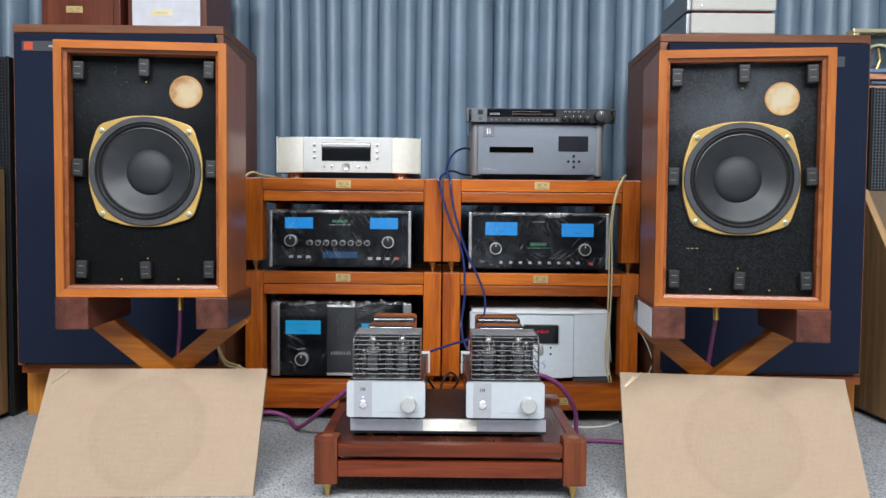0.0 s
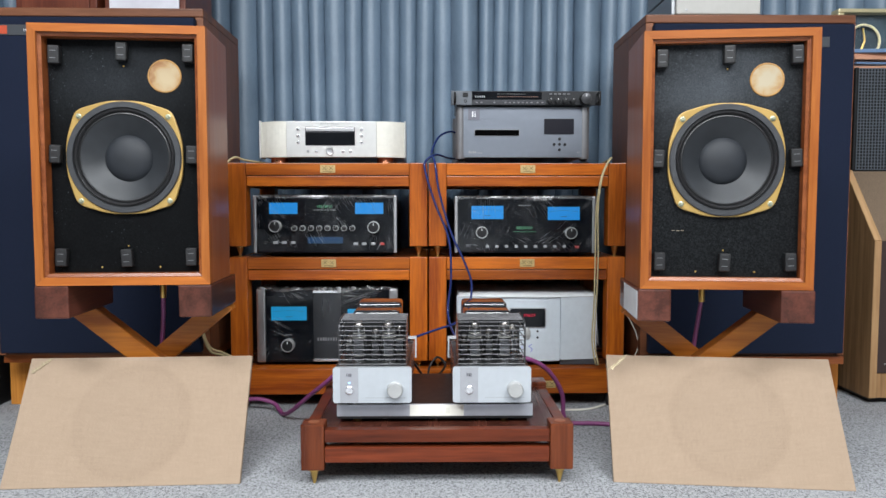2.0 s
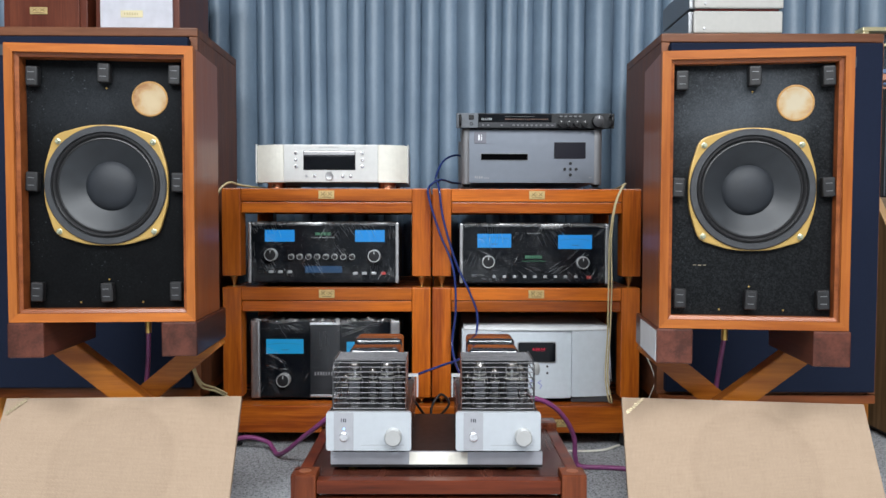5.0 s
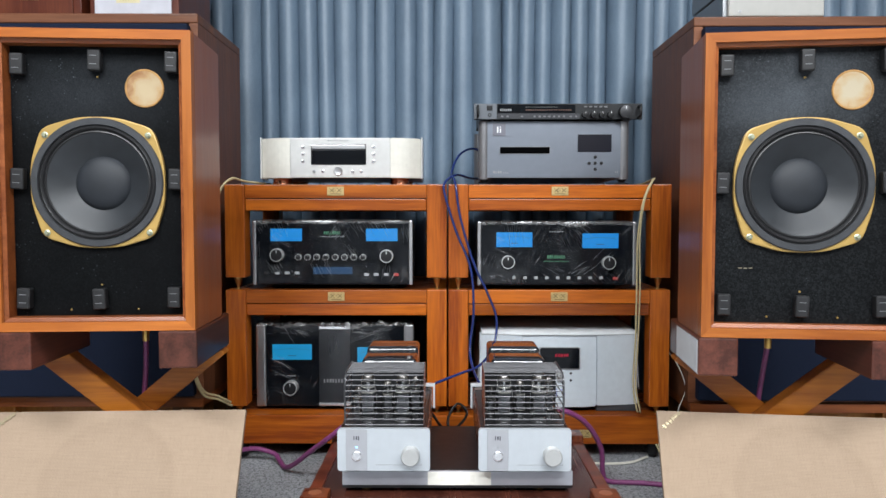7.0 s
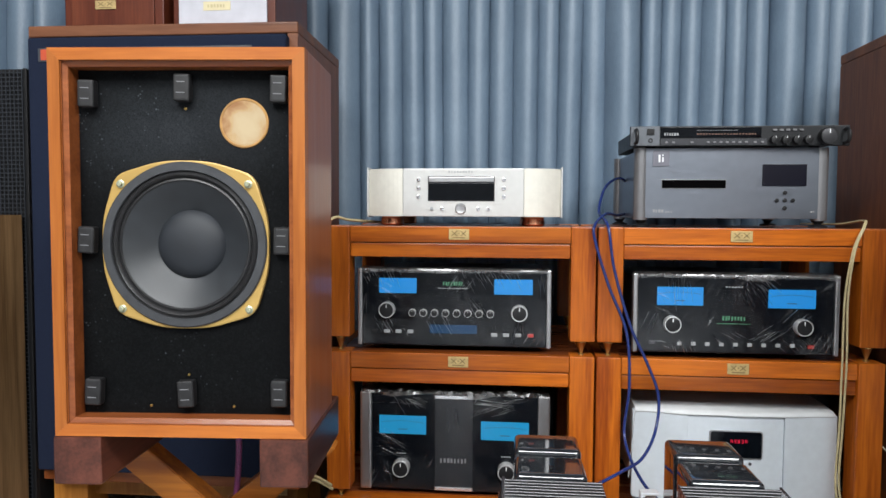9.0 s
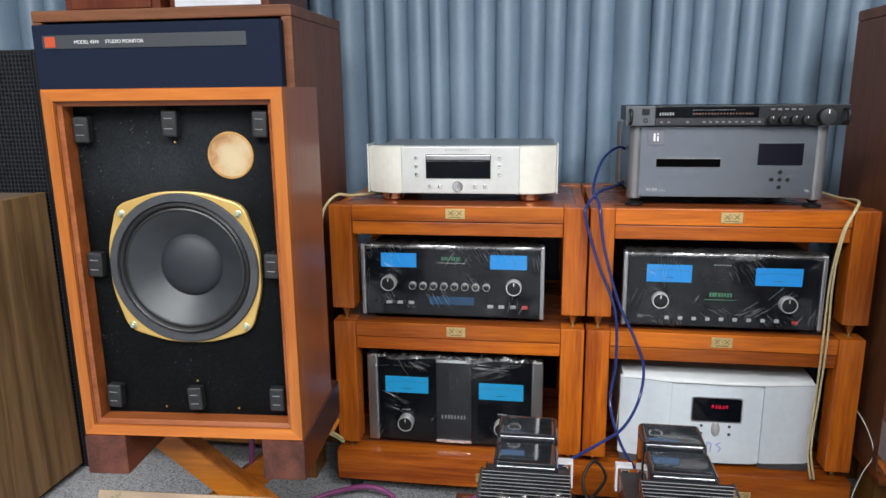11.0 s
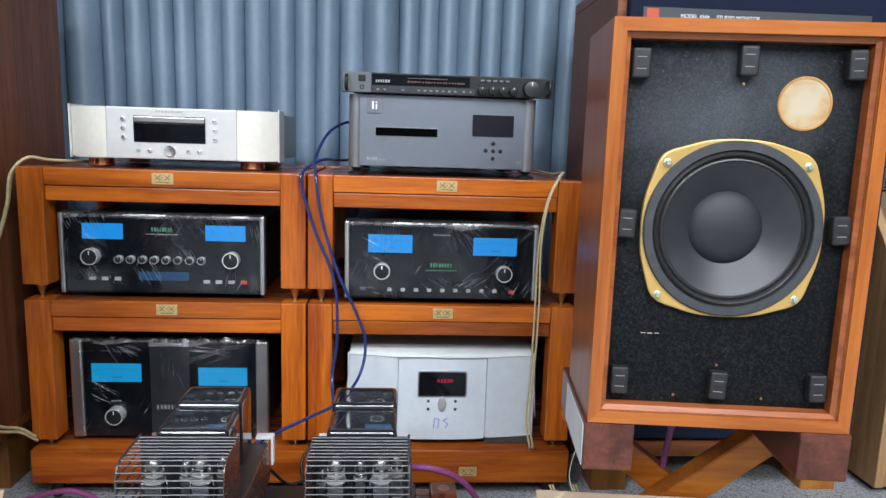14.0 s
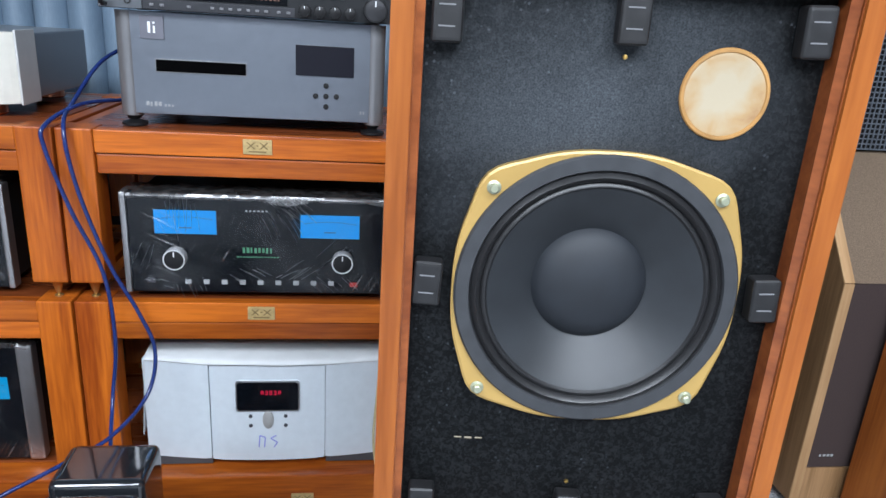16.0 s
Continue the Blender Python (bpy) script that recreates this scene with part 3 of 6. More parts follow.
def hose(pts, r, bm=None, seg=8, steps=8):
    bm = bm or bmesh.new()
    line = smooth_path(pts, steps)
    rings = []
    side = Vector((0.3, 0.5, 0.8)).normalized()
    for k, q in enumerate(line):
        way = (line[min(k + 1, len(line) - 1)] - line[max(k - 1, 0)]).normalized()
        side = (side - way * side.dot(way)).normalized()
        up = way.cross(side)
        rings.append([bm.verts.new(q + r * (math.cos(2 * math.pi * i / seg) * side + math.sin(2 * math.pi * i / seg) * up)) for i in range(seg)])
    for a, b in zip(rings, rings[1:]):
        for i in range(seg):
            bm.faces.new((a[i], a[(i + 1) % seg], b[(i + 1) % seg], b[i]))
    bm.faces.new(rings[0])
    bm.faces.new(rings[-1][::-1])
    return bm


def prism(outline, y0, y1, bm=None, bevel=0.0):
    """An outline in x and z, drawn out from y0 to y1."""
    bm = bm or bmesh.new()
    a = [bm.verts.new((x, y0, z)) for x, z in outline]
    b = [bm.verts.new((x, y1, z)) for x, z in outline]
    bm.faces.new(a)
    bm.faces.new(b[::-1])
    n = len(a)
    for k in range(n):
        bm.faces.new((a[k], b[k], b[(k + 1) % n], a[(k + 1) % n]))
    if bevel:
        bmesh.ops.bevel(bm, geom=[e for e in bm.edges], offset=bevel, segments=2, affect="EDGES")
    return bm


def slab(outline, z0, z1, bm=None, bevel=0.0):
    """An outline in x and y, raised from z0 to z1."""
    bm = bm or bmesh.new()
    a = [bm.verts.new((x, y, z0)) for x, y in outline]
    b = [bm.verts.new((x, y, z1)) for x, y in outline]
    bm.faces.new(a[::-1])
    bm.faces.new(b)
    n = len(a)
    for k in range(n):
        bm.faces.new((a[k], a[(k + 1) % n], b[(k + 1) % n], b[k]))
    if bevel:
        bmesh.ops.bevel(bm, geom=[e for e in bm.edges if abs(e.verts[0].co.z - e.verts[1].co.z) < 1e-6], offset=bevel, segments=2, affect="EDGES")
    return bm


def rounded(x0, x1, z0, z1, r, n=5):
    out = []
    for cx, cz, a0 in ((x1 - r, z1 - r, 0), (x0 + r, z1 - r, 90), (x0 + r, z0 + r, 180), (x1 - r, z0 + r, 270)):
        for k in range(n + 1):
            a = radians(a0 + 90 * k / n)
            out.append((cx + r * math.cos(a), cz + r * math.sin(a)))
    return out


def bars(x0, x1, z, n, h, y, seed, parent, mat, name="lettering"):
    """A row of short bars in place of writing."""
    rng = random.Random(seed)
    bm = bmesh.new()
    w = (x1 - x0) / n
    for k in range(n):
        g = w * rng.uniform(0.42, 0.72)
        a = x0 + k * w
        solid(bm, a, a + g, y - 0.0006, y, z - h / 2 * rng.uniform(0.75, 1), z + h / 2 * rng.uniform(0.75, 1))
    return part(name, bm, mat, parent)


def words(text, size, parent, mat, x, y, z):
    cu = bpy.data.curves.new("lettering", "FONT")
    cu.body, cu.size, cu.extrude = text, size, 0.0003
    tmp = bpy.data.objects.new("lettering", cu)
    scene.collection.objects.link(tmp)
    me = bpy.data.meshes.new_from_object(tmp.evaluated_get(bpy.context.evaluated_depsgraph_get()))
    bpy.data.objects.remove(tmp)
    me.materials.clear()
    me.materials.append(mat)
    ob = new("lettering", me)
    ob.parent = parent
    ob.matrix_basis = pose(x, y, z, 90, 0, 0)
    return ob


def structure(name, bm, mat, label):
    return tagged(obj(name, bm, mat), label, kind="structure")


# ---------------------------------------------------------------- the room
PLASTER = plain("plaster", (0.13, 0.133, 0.133), 0.85, var=0.05, scale=6, bump=0.1)
RX, RY0, RY1 = 2.45, -2.6, 3.12
structure("floor", block(-RX - 0.1, RX + 0.1, RY0 - 0.1, RY1 + 0.1, -0.1, 0.0, 0), CARPET, "grey flecked cut-pile carpet floor")
structure("ceiling", block(-RX - 0.1, RX + 0.1, RY0 - 0.1, RY1 + 0.1, CEILING, CEILING + 0.1, 0), PLASTER, "plain grey ceiling")
structure("wall_north", block(-RX - 0.1, RX + 0.1, RY1, RY1 + 0.1, 0, CEILING, 0), PLASTER, "plain grey wall behind the curtains")
structure("wall_south", block(-RX - 0.1, RX + 0.1, RY0 - 0.1, RY0, 0, CEILING, 0), PLASTER, "plain grey wall")
structure("wall_west", block(-RX - 0.1, -RX, RY0, RY1, 0, CEILING, 0), PLASTER, "plain grey wall")
structure("wall_east", block(RX, RX + 0.1, RY0, RY1, 0, CEILING, 0), PLASTER, "plain grey wall")
for lx, ly in LAMPS:
    lt = thing("ceiling_light", pose(lx, ly, CEILING), "white ceiling light panel fixed to the ceiling", "ceiling light", "ceiling lights")
    fr = bmesh.new()
    for a in ((-0.62, 0.62, -0.32, -0.305), (-0.62, 0.62, 0.305, 0.32), (-0.62, -0.605, -0.305, 0.305), (0.605, 0.62, -0.305, 0.305)):
        solid(fr, *a, -0.05, 0, 0)
    part("frame", fr, WHITE, lt)
    part("diffuser", block(-0.605, 0.605, -0.305, 0.305, -0.035, -0.02, 0), PANEL_GLOW, lt)


def curtain(x0, x1, y, seed, label):
    """A pleated curtain panel of round folds with narrow valleys, hanging to just above the floor."""
    rng = random.Random(seed)
    bm = bmesh.new()
    folds = []
    x = x0
    while x < x1:
        p = rng.choice((0.058, 0.066, 0.078, 0.098)) * rng.uniform(0.88, 1.12)
        folds.append((x, p, p * rng.uniform(0.5, 0.95), rng.uniform(-0.02, 0.02), rng.uniform(-0.22, 0.22)))
        x += p
    rows = []
    for h in (0.03, 0.35, 0.7, 1.0, 1.3, 1.6, 1.9, 2.3, 2.68):
        row = []
        for cx, p, deep, lean, skew in folds:
            for k in range(18):
                a = math.pi * k / 18
                u = 0.5 - 0.5 * math.cos(a)
                bulge = math.sin(a) ** 1.15 * (1 + skew * math.cos(a))
                drift = 0.014 * noise.noise((cx * 3, h * 0.8, seed)) + 0.020 * noise.noise((cx * 1.7, 5.0, seed))
                px = cx + p * u + lean * (1.4 - h) * 0.35 + 0.010 * noise.noise((cx * 6, h * 0.9, seed + 2.0))
                py = y - deep * bulge * (1 - 0.25 * noise.noise((cx * 9, h * 1.3, seed + 5.0))) + drift
                row.append(bm.verts.new((px, py, h)))
        rows.append(row)
    for a, b in zip(rows, rows[1:]):
        for k in range(len(a) - 1):
            bm.faces.new((a[k], a[k + 1], b[k + 1], b[k]))
    ob = obj("curtain", bm, CURTAIN, False)
    for f in ob.data.polygons:
        f.use_smooth = True
    mod = ob.modifiers.new("thickness", "SOLIDIFY")
    mod.thickness, mod.offset = 0.002, 1
    tagged(ob, label, "curtain", "curtains along the wall")
    return ob


curtain(-2.42, 0.03, 2.90, 3, "blue-grey pleated satin curtain hanging along the wall")
curtain(0.015, 2.42, 2.90, 11, "blue-grey pleated satin curtain hanging along the wall")

# ---------------------------------------------------------------- racks
RACK_Y, RACK_DEPTH, RACK_W, POST = 2.268, 0.45, 0.612, 0.055


def name_plate(parent, x, y, z, w=0.046, h=0.024):
    p = part("name_plate", block(x - w / 2, x + w / 2, y - 0.0025, y, z - h / 2, z + h / 2, 0.0006), PLATE, parent, "small engraved brass plate")
    bm = bmesh.new()
    for dx in (-0.22, 0.22):
        for lean in (-0.13, 0.13):
            lo, hi = x + (dx - lean) * w, x + (dx + lean) * w
            f = [bm.verts.new((px, y - 0.0031, pz)) for px, pz in ((lo - w * 0.03, z - h * 0.14), (lo + w * 0.03, z - h * 0.14), (hi + w * 0.03, z + h * 0.32), (hi - w * 0.03, z + h * 0.32))]
            bm.faces.new(f)
    solid(bm, x - w * 0.03, x + w * 0.03, y - 0.0031, y - 0.0025, z + h * 0.05, z + h * 0.14)
    solid(bm, x - w * 0.3, x + w * 0.3, y - 0.0031, y - 0.0025, z - h * 0.36, z - h * 0.27)
    part("engraving", bm, INK_BROWN, p)


def spike(x, y, z0, z1, parent):
    part("spike_foot", turned([(0, z0), (0.0025, z0), (0.010, z0 + (z1 - z0) * 0.75), (0.012, z0 + (z1 - z0) * 0.8), (0.012, z1), (0, z1)], "z", 16, (x, y, 0)), BRASS, parent, "turned brass spike", True)


def rod_foot(x, y, z0, z1, parent):
    part("rod_foot", turned([(0, z0), (0.007, z0), (0.007, z0 + 0.002), (0.003, z0 + 0.004), (0.0105, z1 - 0.006), (0.0115, z1 - 0.005), (0.0115, z1), (0, z1)], "z", 18, (x, y, 0)), OLD_BRASS, parent, "dull brass cone foot", True)


def rack(label, m, height, foot, plate=True):
    """One tier: four posts, a shelf between double rails, brass spikes."""
    t = thing("equipment_rack", m, label, "equipment rack", "racks for the hi-fi units")
    w, d = RACK_W / 2, RACK_DEPTH
    for x0 in (-w, w - POST):
        for y0 in (0.0, d - POST):
            part("post", block(x0, x0 + POST, y0, y0 + POST, foot, height, 0.003), WOOD_Z, t)
            rod_foot(x0 + POST / 2, y0 + POST / 2, 0.0005, foot, t)
    i = w - POST - 0.0006
    for y0, y1 in ((0.003, 0.025), (d - 0.025, d - 0.003)):
        part("rail", block(-i, i, y0, y1, height - 0.038, height - 0.001, 0.002), WOOD_X, t)
        part("lower_rail", block(-i, i, y0 + 0.004, y1, height - 0.072, height - 0.0395, 0.003), WOOD_X, t)
    for s in (-1, 1):
        x0, x1 = sorted((s * (w - 0.004), s * (w - 0.026)))
        part("side_rail", block(x0, x1, POST + 0.0006, d - POST - 0.0006, height - 0.072, height - 0.004, 0.002), WOOD_Y, t)
    part("shelf", block(-w + 0.027, w - 0.027, 0.026, d - 0.026, height - 0.03, height - 0.002, 0.001), TOP_WOOD, t, "dark polished shelf board")
    if plate:
        name_plate(t, 0.0, 0.003, height - 0.019)
    return t


def base_platform(label, m):
    t = thing("rack_platform", m, label, "rack platform", "racks for the hi-fi units")
    w, d = 0.311, 0.46
    part("front_beam", block(-w, w, 0.0, 0.06, 0.045, 0.126, 0.004), WOOD_X, t)
    part("back_beam", block(-w, w, d - 0.06, d, 0.045, 0.126, 0.004), WOOD_X, t)
    part("board", block(-w + 0.002, w - 0.002, 0.0605, d - 0.0605, 0.095, 0.125, 0.002), TOP_WOOD, t)
    for x in (-w + 0.04, w - 0.04):
        for y in (0.035, d - 0.035):
            part("foot", turned([(0, 0.0), (0.012, 0.0), (0.012, 0.008), (0.016, 0.012), (0.016, 0.045), (0, 0.045)], "z", 20, (x, y, 0)), BLACK, t, "dark round foot", True)
    name_plate(t, 0.07, 0.0, 0.075, 0.042, 0.022)
    return t


for cx in (-0.379, 0.2375):
    base_platform("orange-brown wooden base platform on the carpet", pose(cx, RACK_Y - 0.006, 0))
    rack("lower tier of an orange-brown lacquered wooden rack", pose(cx, RACK_Y, 0.126), 0.349, 0.023)
    rack("upper tier of an orange-brown lacquered wooden rack", pose(cx, RACK_Y, 0.4745), 0.2915, 0.034)

# ---------------------------------------------------------------- hi-fi units


RING = plain("bright_ring", (0.80, 0.80, 0.80), 0.3, 0.6)


def knob(parent, x, z, r, h, ring=RING, face=BLACK, name="knob", label=""):
    k = part(name, turned([(0, 0), (r, 0), (r, h * 0.8), (r * 0.97, h), (r * 0.87, h), (r * 0.87, h - 0.001)], at=(x, 0, z), seg=28), ring, parent, label, True)
    part("cap", turned([(r * 0.88, h - 0.001), (r * 0.84, h - 0.0008), (0, h - 0.0005)], at=(x, 0, z), seg=28), face, k, "", True)
    part("mark", block(x - r * 0.05, x + r * 0.05, -h - 0.0004, -h + 0.0002, z + r * 0.3, z + r * 0.75, 0), INK_WHITE, k)
    return k


def film_wrap(parent, x0, x1, z0, z1, seed, depth=0.006, heavy=1.0):
    """Loose clear film over a front, with fans of fine creases."""
    rng = random.Random(seed)
    nx, nz = 150, 64
    creases = []
    for fan in range(6):
        fx, fz = rng.uniform(x0, x1), z1 + rng.uniform(-0.01, 0.02)
        for k in range(rng.randint(5, 9)):
            ang = rng.uniform(-0.9, 0.3)
            creases.append((fx + k * rng.uniform(0.004, 0.008), fz, math.sin(ang), -math.cos(ang), rng.uniform(0.03, 0.13), rng.uniform(0.0015, 0.0040)))
    for k in range(7):
        creases.append((rng.uniform(x0, x1), z0 + rng.uniform(0.0, 0.03), rng.uniform(-0.7, 0.7), 0.7, rng.uniform(0.02, 0.05), rng.uniform(0.002, 0.005)))
    bm = bmesh.new()
    grid = []
    for j in range(nz + 1):
        row = []
        for i in range(nx + 1):
            x, z = x0 + (x1 - x0) * i / nx, z0 + (z1 - z0) * j / nz
            d = depth + 0.0015 * noise.noise((x * 18, z * 18, seed))
            for cx, cz, ax, az, ln, am in creases:
                s = (x - cx) * ax + (z - cz) * az
                o = abs((x - cx) * az - (z - cz) * ax)
                if 0 < s < ln and o < 0.004:
                    d += heavy * am * (1 - o / 0.004) * (1 - s / ln)
            edge = min(i, nx - i, j * 2, (nz - j) * 2)
            if edge < 2:
                d *= edge / 2 * 0.8 + 0.2
            row.append(bm.verts.new((x, -d, z)))
        grid.append(row)
    for a, b in zip(grid, grid[1:]):
        for k in range(nx):
            bm.faces.new((a[k], a[k + 1], b[k + 1], b[k]))
    ob = part("plastic_wrap", bm, FILM, parent, "creased clear plastic film over the front")
    for f in ob.data.polygons:
        f.use_smooth = True
    ob.visible_shadow = False
    return ob


def film_creases(parent, marks, seed, y=-0.0095):
    """Fans of sharp creases in the film: (x, z, reach, turn in degrees, spread, count)."""
    rng = random.Random(seed)
    bm = bmesh.new()
    for x, z, reach, turn, spread, count in marks:
        for k in range(count):
            a = radians(turn + rng.uniform(-7, 7))
            px, pz = x + spread * (k / count - 0.5) + rng.uniform(-0.002, 0.002), z + rng.uniform(-0.012, 0.008)
            ln, wd = reach * rng.uniform(0.35, 1.0), rng.uniform(0.0003, 0.0008)
            dx, dz = math.sin(a), math.cos(a)
            bend = rng.uniform(-0.1, 0.1)
            left, ridge, right = [], [], []
            for j in range(5):
                u = j / 4
                cx, cz = px + ln * u * dx + bend * ln * u * (1 - u) * dz, pz + ln * u * dz - bend * ln * u * (1 - u) * dx
                g = wd * math.sin(math.pi * (0.12 + 0.86 * u))
                left.append(bm.verts.new((cx - g * dz, y + 0.0012, cz + g * dx)))
                ridge.append(bm.verts.new((cx, y - 0.0008, cz)))
                right.append(bm.verts.new((cx + g * dz, y + 0.0012, cz - g * dx)))
            for j in range(4):
                bm.faces.new((left[j], ridge[j], ridge[j + 1], left[j + 1]))
                bm.faces.new((ridge[j], right[j], right[j + 1], ridge[j + 1]))
    ob = part("film_crease", bm, CREASE, parent)
    tagged(ob, "bright sharp creases in the film", kind="stuff")
    ob.visible_shadow = False


def film_fold(parent, w, top, seed, heavy=1.0):
    """Crumpled film folded back over the top edge."""
    cover = bmesh.new()
    pts = []
    profile = ((-0.009, -0.006), (-0.0105, -0.002), (-0.008, 0.002), (-0.002, 0.004), (0.008, 0.005), (0.03, 0.004), (0.06, 0.003))
    for i in range(91):
        row = []
        x = -w / 2 + 0.004 + (w - 0.008) * i / 90
        for j, (py, pz) in enumerate(profile):
            a = noise.noise((x * (12 + 14 * heavy), j * 0.55, seed)) + 0.4 * heavy * noise.noise((x * 90, j * 1.1, seed + 7.0))
            drop = 0.012 * max(0.0, noise.noise((x * 11, 3.0, seed))) if j < 1 else 0.0
            row.append(cover.verts.new((x, py - 0.0025 * a * heavy, top + pz - drop + 0.002 * a * heavy * (j > 1))))
        pts.append(row)
    for a, b in zip(pts, pts[1:]):
        for j in range(len(profile) - 1):
            cover.faces.new((a[j], a[j + 1], b[j + 1], b[j]))
    part("plastic_fold", cover, FOLD, parent, "crumpled film folded over the top edge", True).visible_shadow = False


def meter(parent, x, z, w, h, scale=True, light=None):
    m = part("meter", block(x - w / 2, x + w / 2, -0.0012, 0.0005, z - h / 2, z + h / 2, 0), light or METER, parent, "blue backlit level meter")
    if scale:
        bm = bmesh.new()
        for k in range(15):
            a = -0.75 + 1.5 * k / 14
            px, pz = x + w * 0.42 * a / 0.75, z + h * (0.02 + 0.20 * math.cos(a * 1.3))
            solid(bm, px - w * 0.022, px + w * 0.022, -0.0016, -0.0012, pz - 0.0005, pz + 0.0005)
        solid(bm, x - w * 0.1, x + w * 0.1, -0.0016, -0.0012, z - h * 0.26, z - h * 0.22)
        part("dial", bm, INK_DARK, m)
    return m


def feet(parent, xs, ys, z0, z1, r, mat, label):
    for x in xs:
        for y in ys:
            part("foot", turned([(0, z0), (r * 0.9, z0), (r, z0 + 0.003), (r * 0.92, z1), (0, z1)], "z", 24, (x, y, 0)), mat, parent, label, True)


def glass_front_unit(name, m, w, h, cap, cap_r, label, category, depth=0.38, body_drop=0.012, lift=0.0085):
    """A unit with a black glass front between silver end caps."""
    t = thing(name, m, label, category)
    part("body", block(-w / 2 + 0.012, w / 2 - 0.012, 0.016, depth, 0.008, h - body_drop, 0.003), BLACK, t)
    part("front_panel", block(-w / 2 + cap + 0.0004, w / 2 - cap - 0.0004, 0.0, 0.0155, 0.004, h, 0.0015), GLASS_BLACK, t, "black glass front panel")
    for s in (-1, 1):
        a, b = sorted((s * w / 2, s * (w / 2 - cap)))
        part("end_cap", block(a, b, -0.004, 0.02, 0.003, h + 0.001, cap_r), SATIN, t, "satin silver end cap")
    feet(t, (-w / 2 + 0.06, w / 2 - 0.06), (0.06, depth - 0.06), -lift, 0.0085, 0.018, BLACK, "")
    return t


def push_buttons(parent, xs, z, w, h, mats=None):
    for k, x in enumerate(xs):
        part("button", block(x - w / 2, x + w / 2, -0.004, 0.0, z - h / 2, z + h / 2, 0.001), (mats or {}).get(k, SATIN), parent)


def preamp():
    w, h = 0.448, 0.182
    t = glass_front_unit("preamplifier", pose(-0.393, 2.300, 0.483), w, h, 0.010, 0.003, "black glass preamplifier in clear plastic wrap, with blue meters", "preamplifier")
    meter(t, -0.130, 0.143, 0.088, 0.035, False)
    meter(t, 0.138, 0.143, 0.088, 0.035, False)
    bars(-0.024, 0.024, 0.149, 8, 0.010, -0.0002, 3, t, INK_GREEN)
    bars(-0.035, 0.035, 0.138, 14, 0.0025, -0.0002, 4, t, INK_GREY)
    knob(t, -0.154, 0.087, 0.0185, 0.020)
    knob(t, 0.152, 0.084, 0.0185, 0.020)
    for k in range(8):
        knob(t, -0.095 + 0.0258 * k, 0.081, 0.0085, 0.013)
    push_buttons(t, (-0.185, -0.155, -0.128, -0.10), 0.036, 0.014, 0.008, {0: BLACK, 1: INK_GREY, 2: INK_GREY, 3: INK_GREY})
    push_buttons(t, (0.095, 0.122, 0.15, 0.178), 0.032, 0.014, 0.008, {0: INK_GREY, 1: INK_GREY, 3: RED})
    part("display", block(-0.055, 0.055, -0.0008, 0.0004, 0.033, 0.053, 0), METER_DIM, t, "dim blue text display")
    film_wrap(t, -w / 2 + 0.004, w / 2 - 0.004, 0.006, h + 0.001, 21)
    film_creases(t, ((-0.165, 0.172, 0.030, 155, 0.09, 13), (0.085, 0.174, 0.045, 150, 0.13, 20), (0.205, 0.165, 0.06, 175, 0.02, 5), (0.05, 0.11, 0.05, 150, 0.03, 9), (-0.205, 0.12, 0.06, 185, 0.014, 5), (0.03, 0.165, 0.045, 215, 0.05, 7), (-0.165, 0.065, 0.035, 150, 0.04, 7), (-0.035, 0.070, 0.045, 150, 0.05, 8), (0.152, 0.055, 0.040, 185, 0.022, 6), (-0.10, 0.04, 0.02, 150, 0.03, 4)), 3, -0.011)
    film_fold(t, w, h - 0.001, 2.0, 0.25)
    return t


def integrated():
    w, h = 0.441, 0.179
    t = glass_front_unit("integrated_amplifier", pose(0.2325, 2.288, 0.483), w, h, 0.010, 0.003, "black glass integrated amplifier in clear plastic wrap, with blue meters", "amplifier")
    meter(t, -0.118, 0.130, 0.100, 0.041)
    meter(t, 0.121, 0.127, 0.100, 0.041)
    bars(-0.026, 0.026, 0.082, 8, 0.010, -0.0002, 5, t, INK_GREEN)
    bars(-0.036, 0.036, 0.070, 14, 0.0025, -0.0002, 6, t, INK_GREEN)
    bars(-0.02, 0.02, 0.152, 6, 0.003, -0.0002, 7, t, INK_GREY)
    knob(t, -0.136, 0.068, 0.0185, 0.018)
    knob(t, 0.143, 0.066, 0.0185, 0.018)
    push_buttons(t, [-0.118 + 0.0302 * k for k in range(9)], 0.024, 0.010, 0.008, {k: INK_GREY for k in range(9)})
    push_buttons(t, (0.163,), 0.022, 0.014, 0.008, {0: RED})
    push_buttons(t, (-0.178,), 0.026, 0.014, 0.008, {0: INK_DARK})
    film_wrap(t, -w / 2 + 0.004, w / 2 - 0.004, 0.006, h + 0.001, 33, 0.006, 1.4)
    film_creases(t, ((-0.12, 0.172, 0.07, 178, 0.05, 9), (0.05, 0.172, 0.05, 130, 0.05, 8), (-0.11, 0.03, 0.035, 160, 0.05, 7), (0.13, 0.035, 0.03, 130, 0.08, 9), (0.035, 0.15, 0.05, 150, 0.05, 8), (0.06, 0.165, 0.035, 145, 0.03, 5), (-0.02, 0.045, 0.03, 120, 0.05, 7), (0.06, 0.040, 0.04, 60, 0.06, 8), (-0.19, 0.06, 0.05, 20, 0.03, 4), (0.12, 0.07, 0.05, 50, 0.04, 4), (-0.165, 0.030, 0.02, 100, 0.04, 4)), 4, -0.011)
    film_fold(t, w, h - 0.001, 5.0, 0.4)
    return t


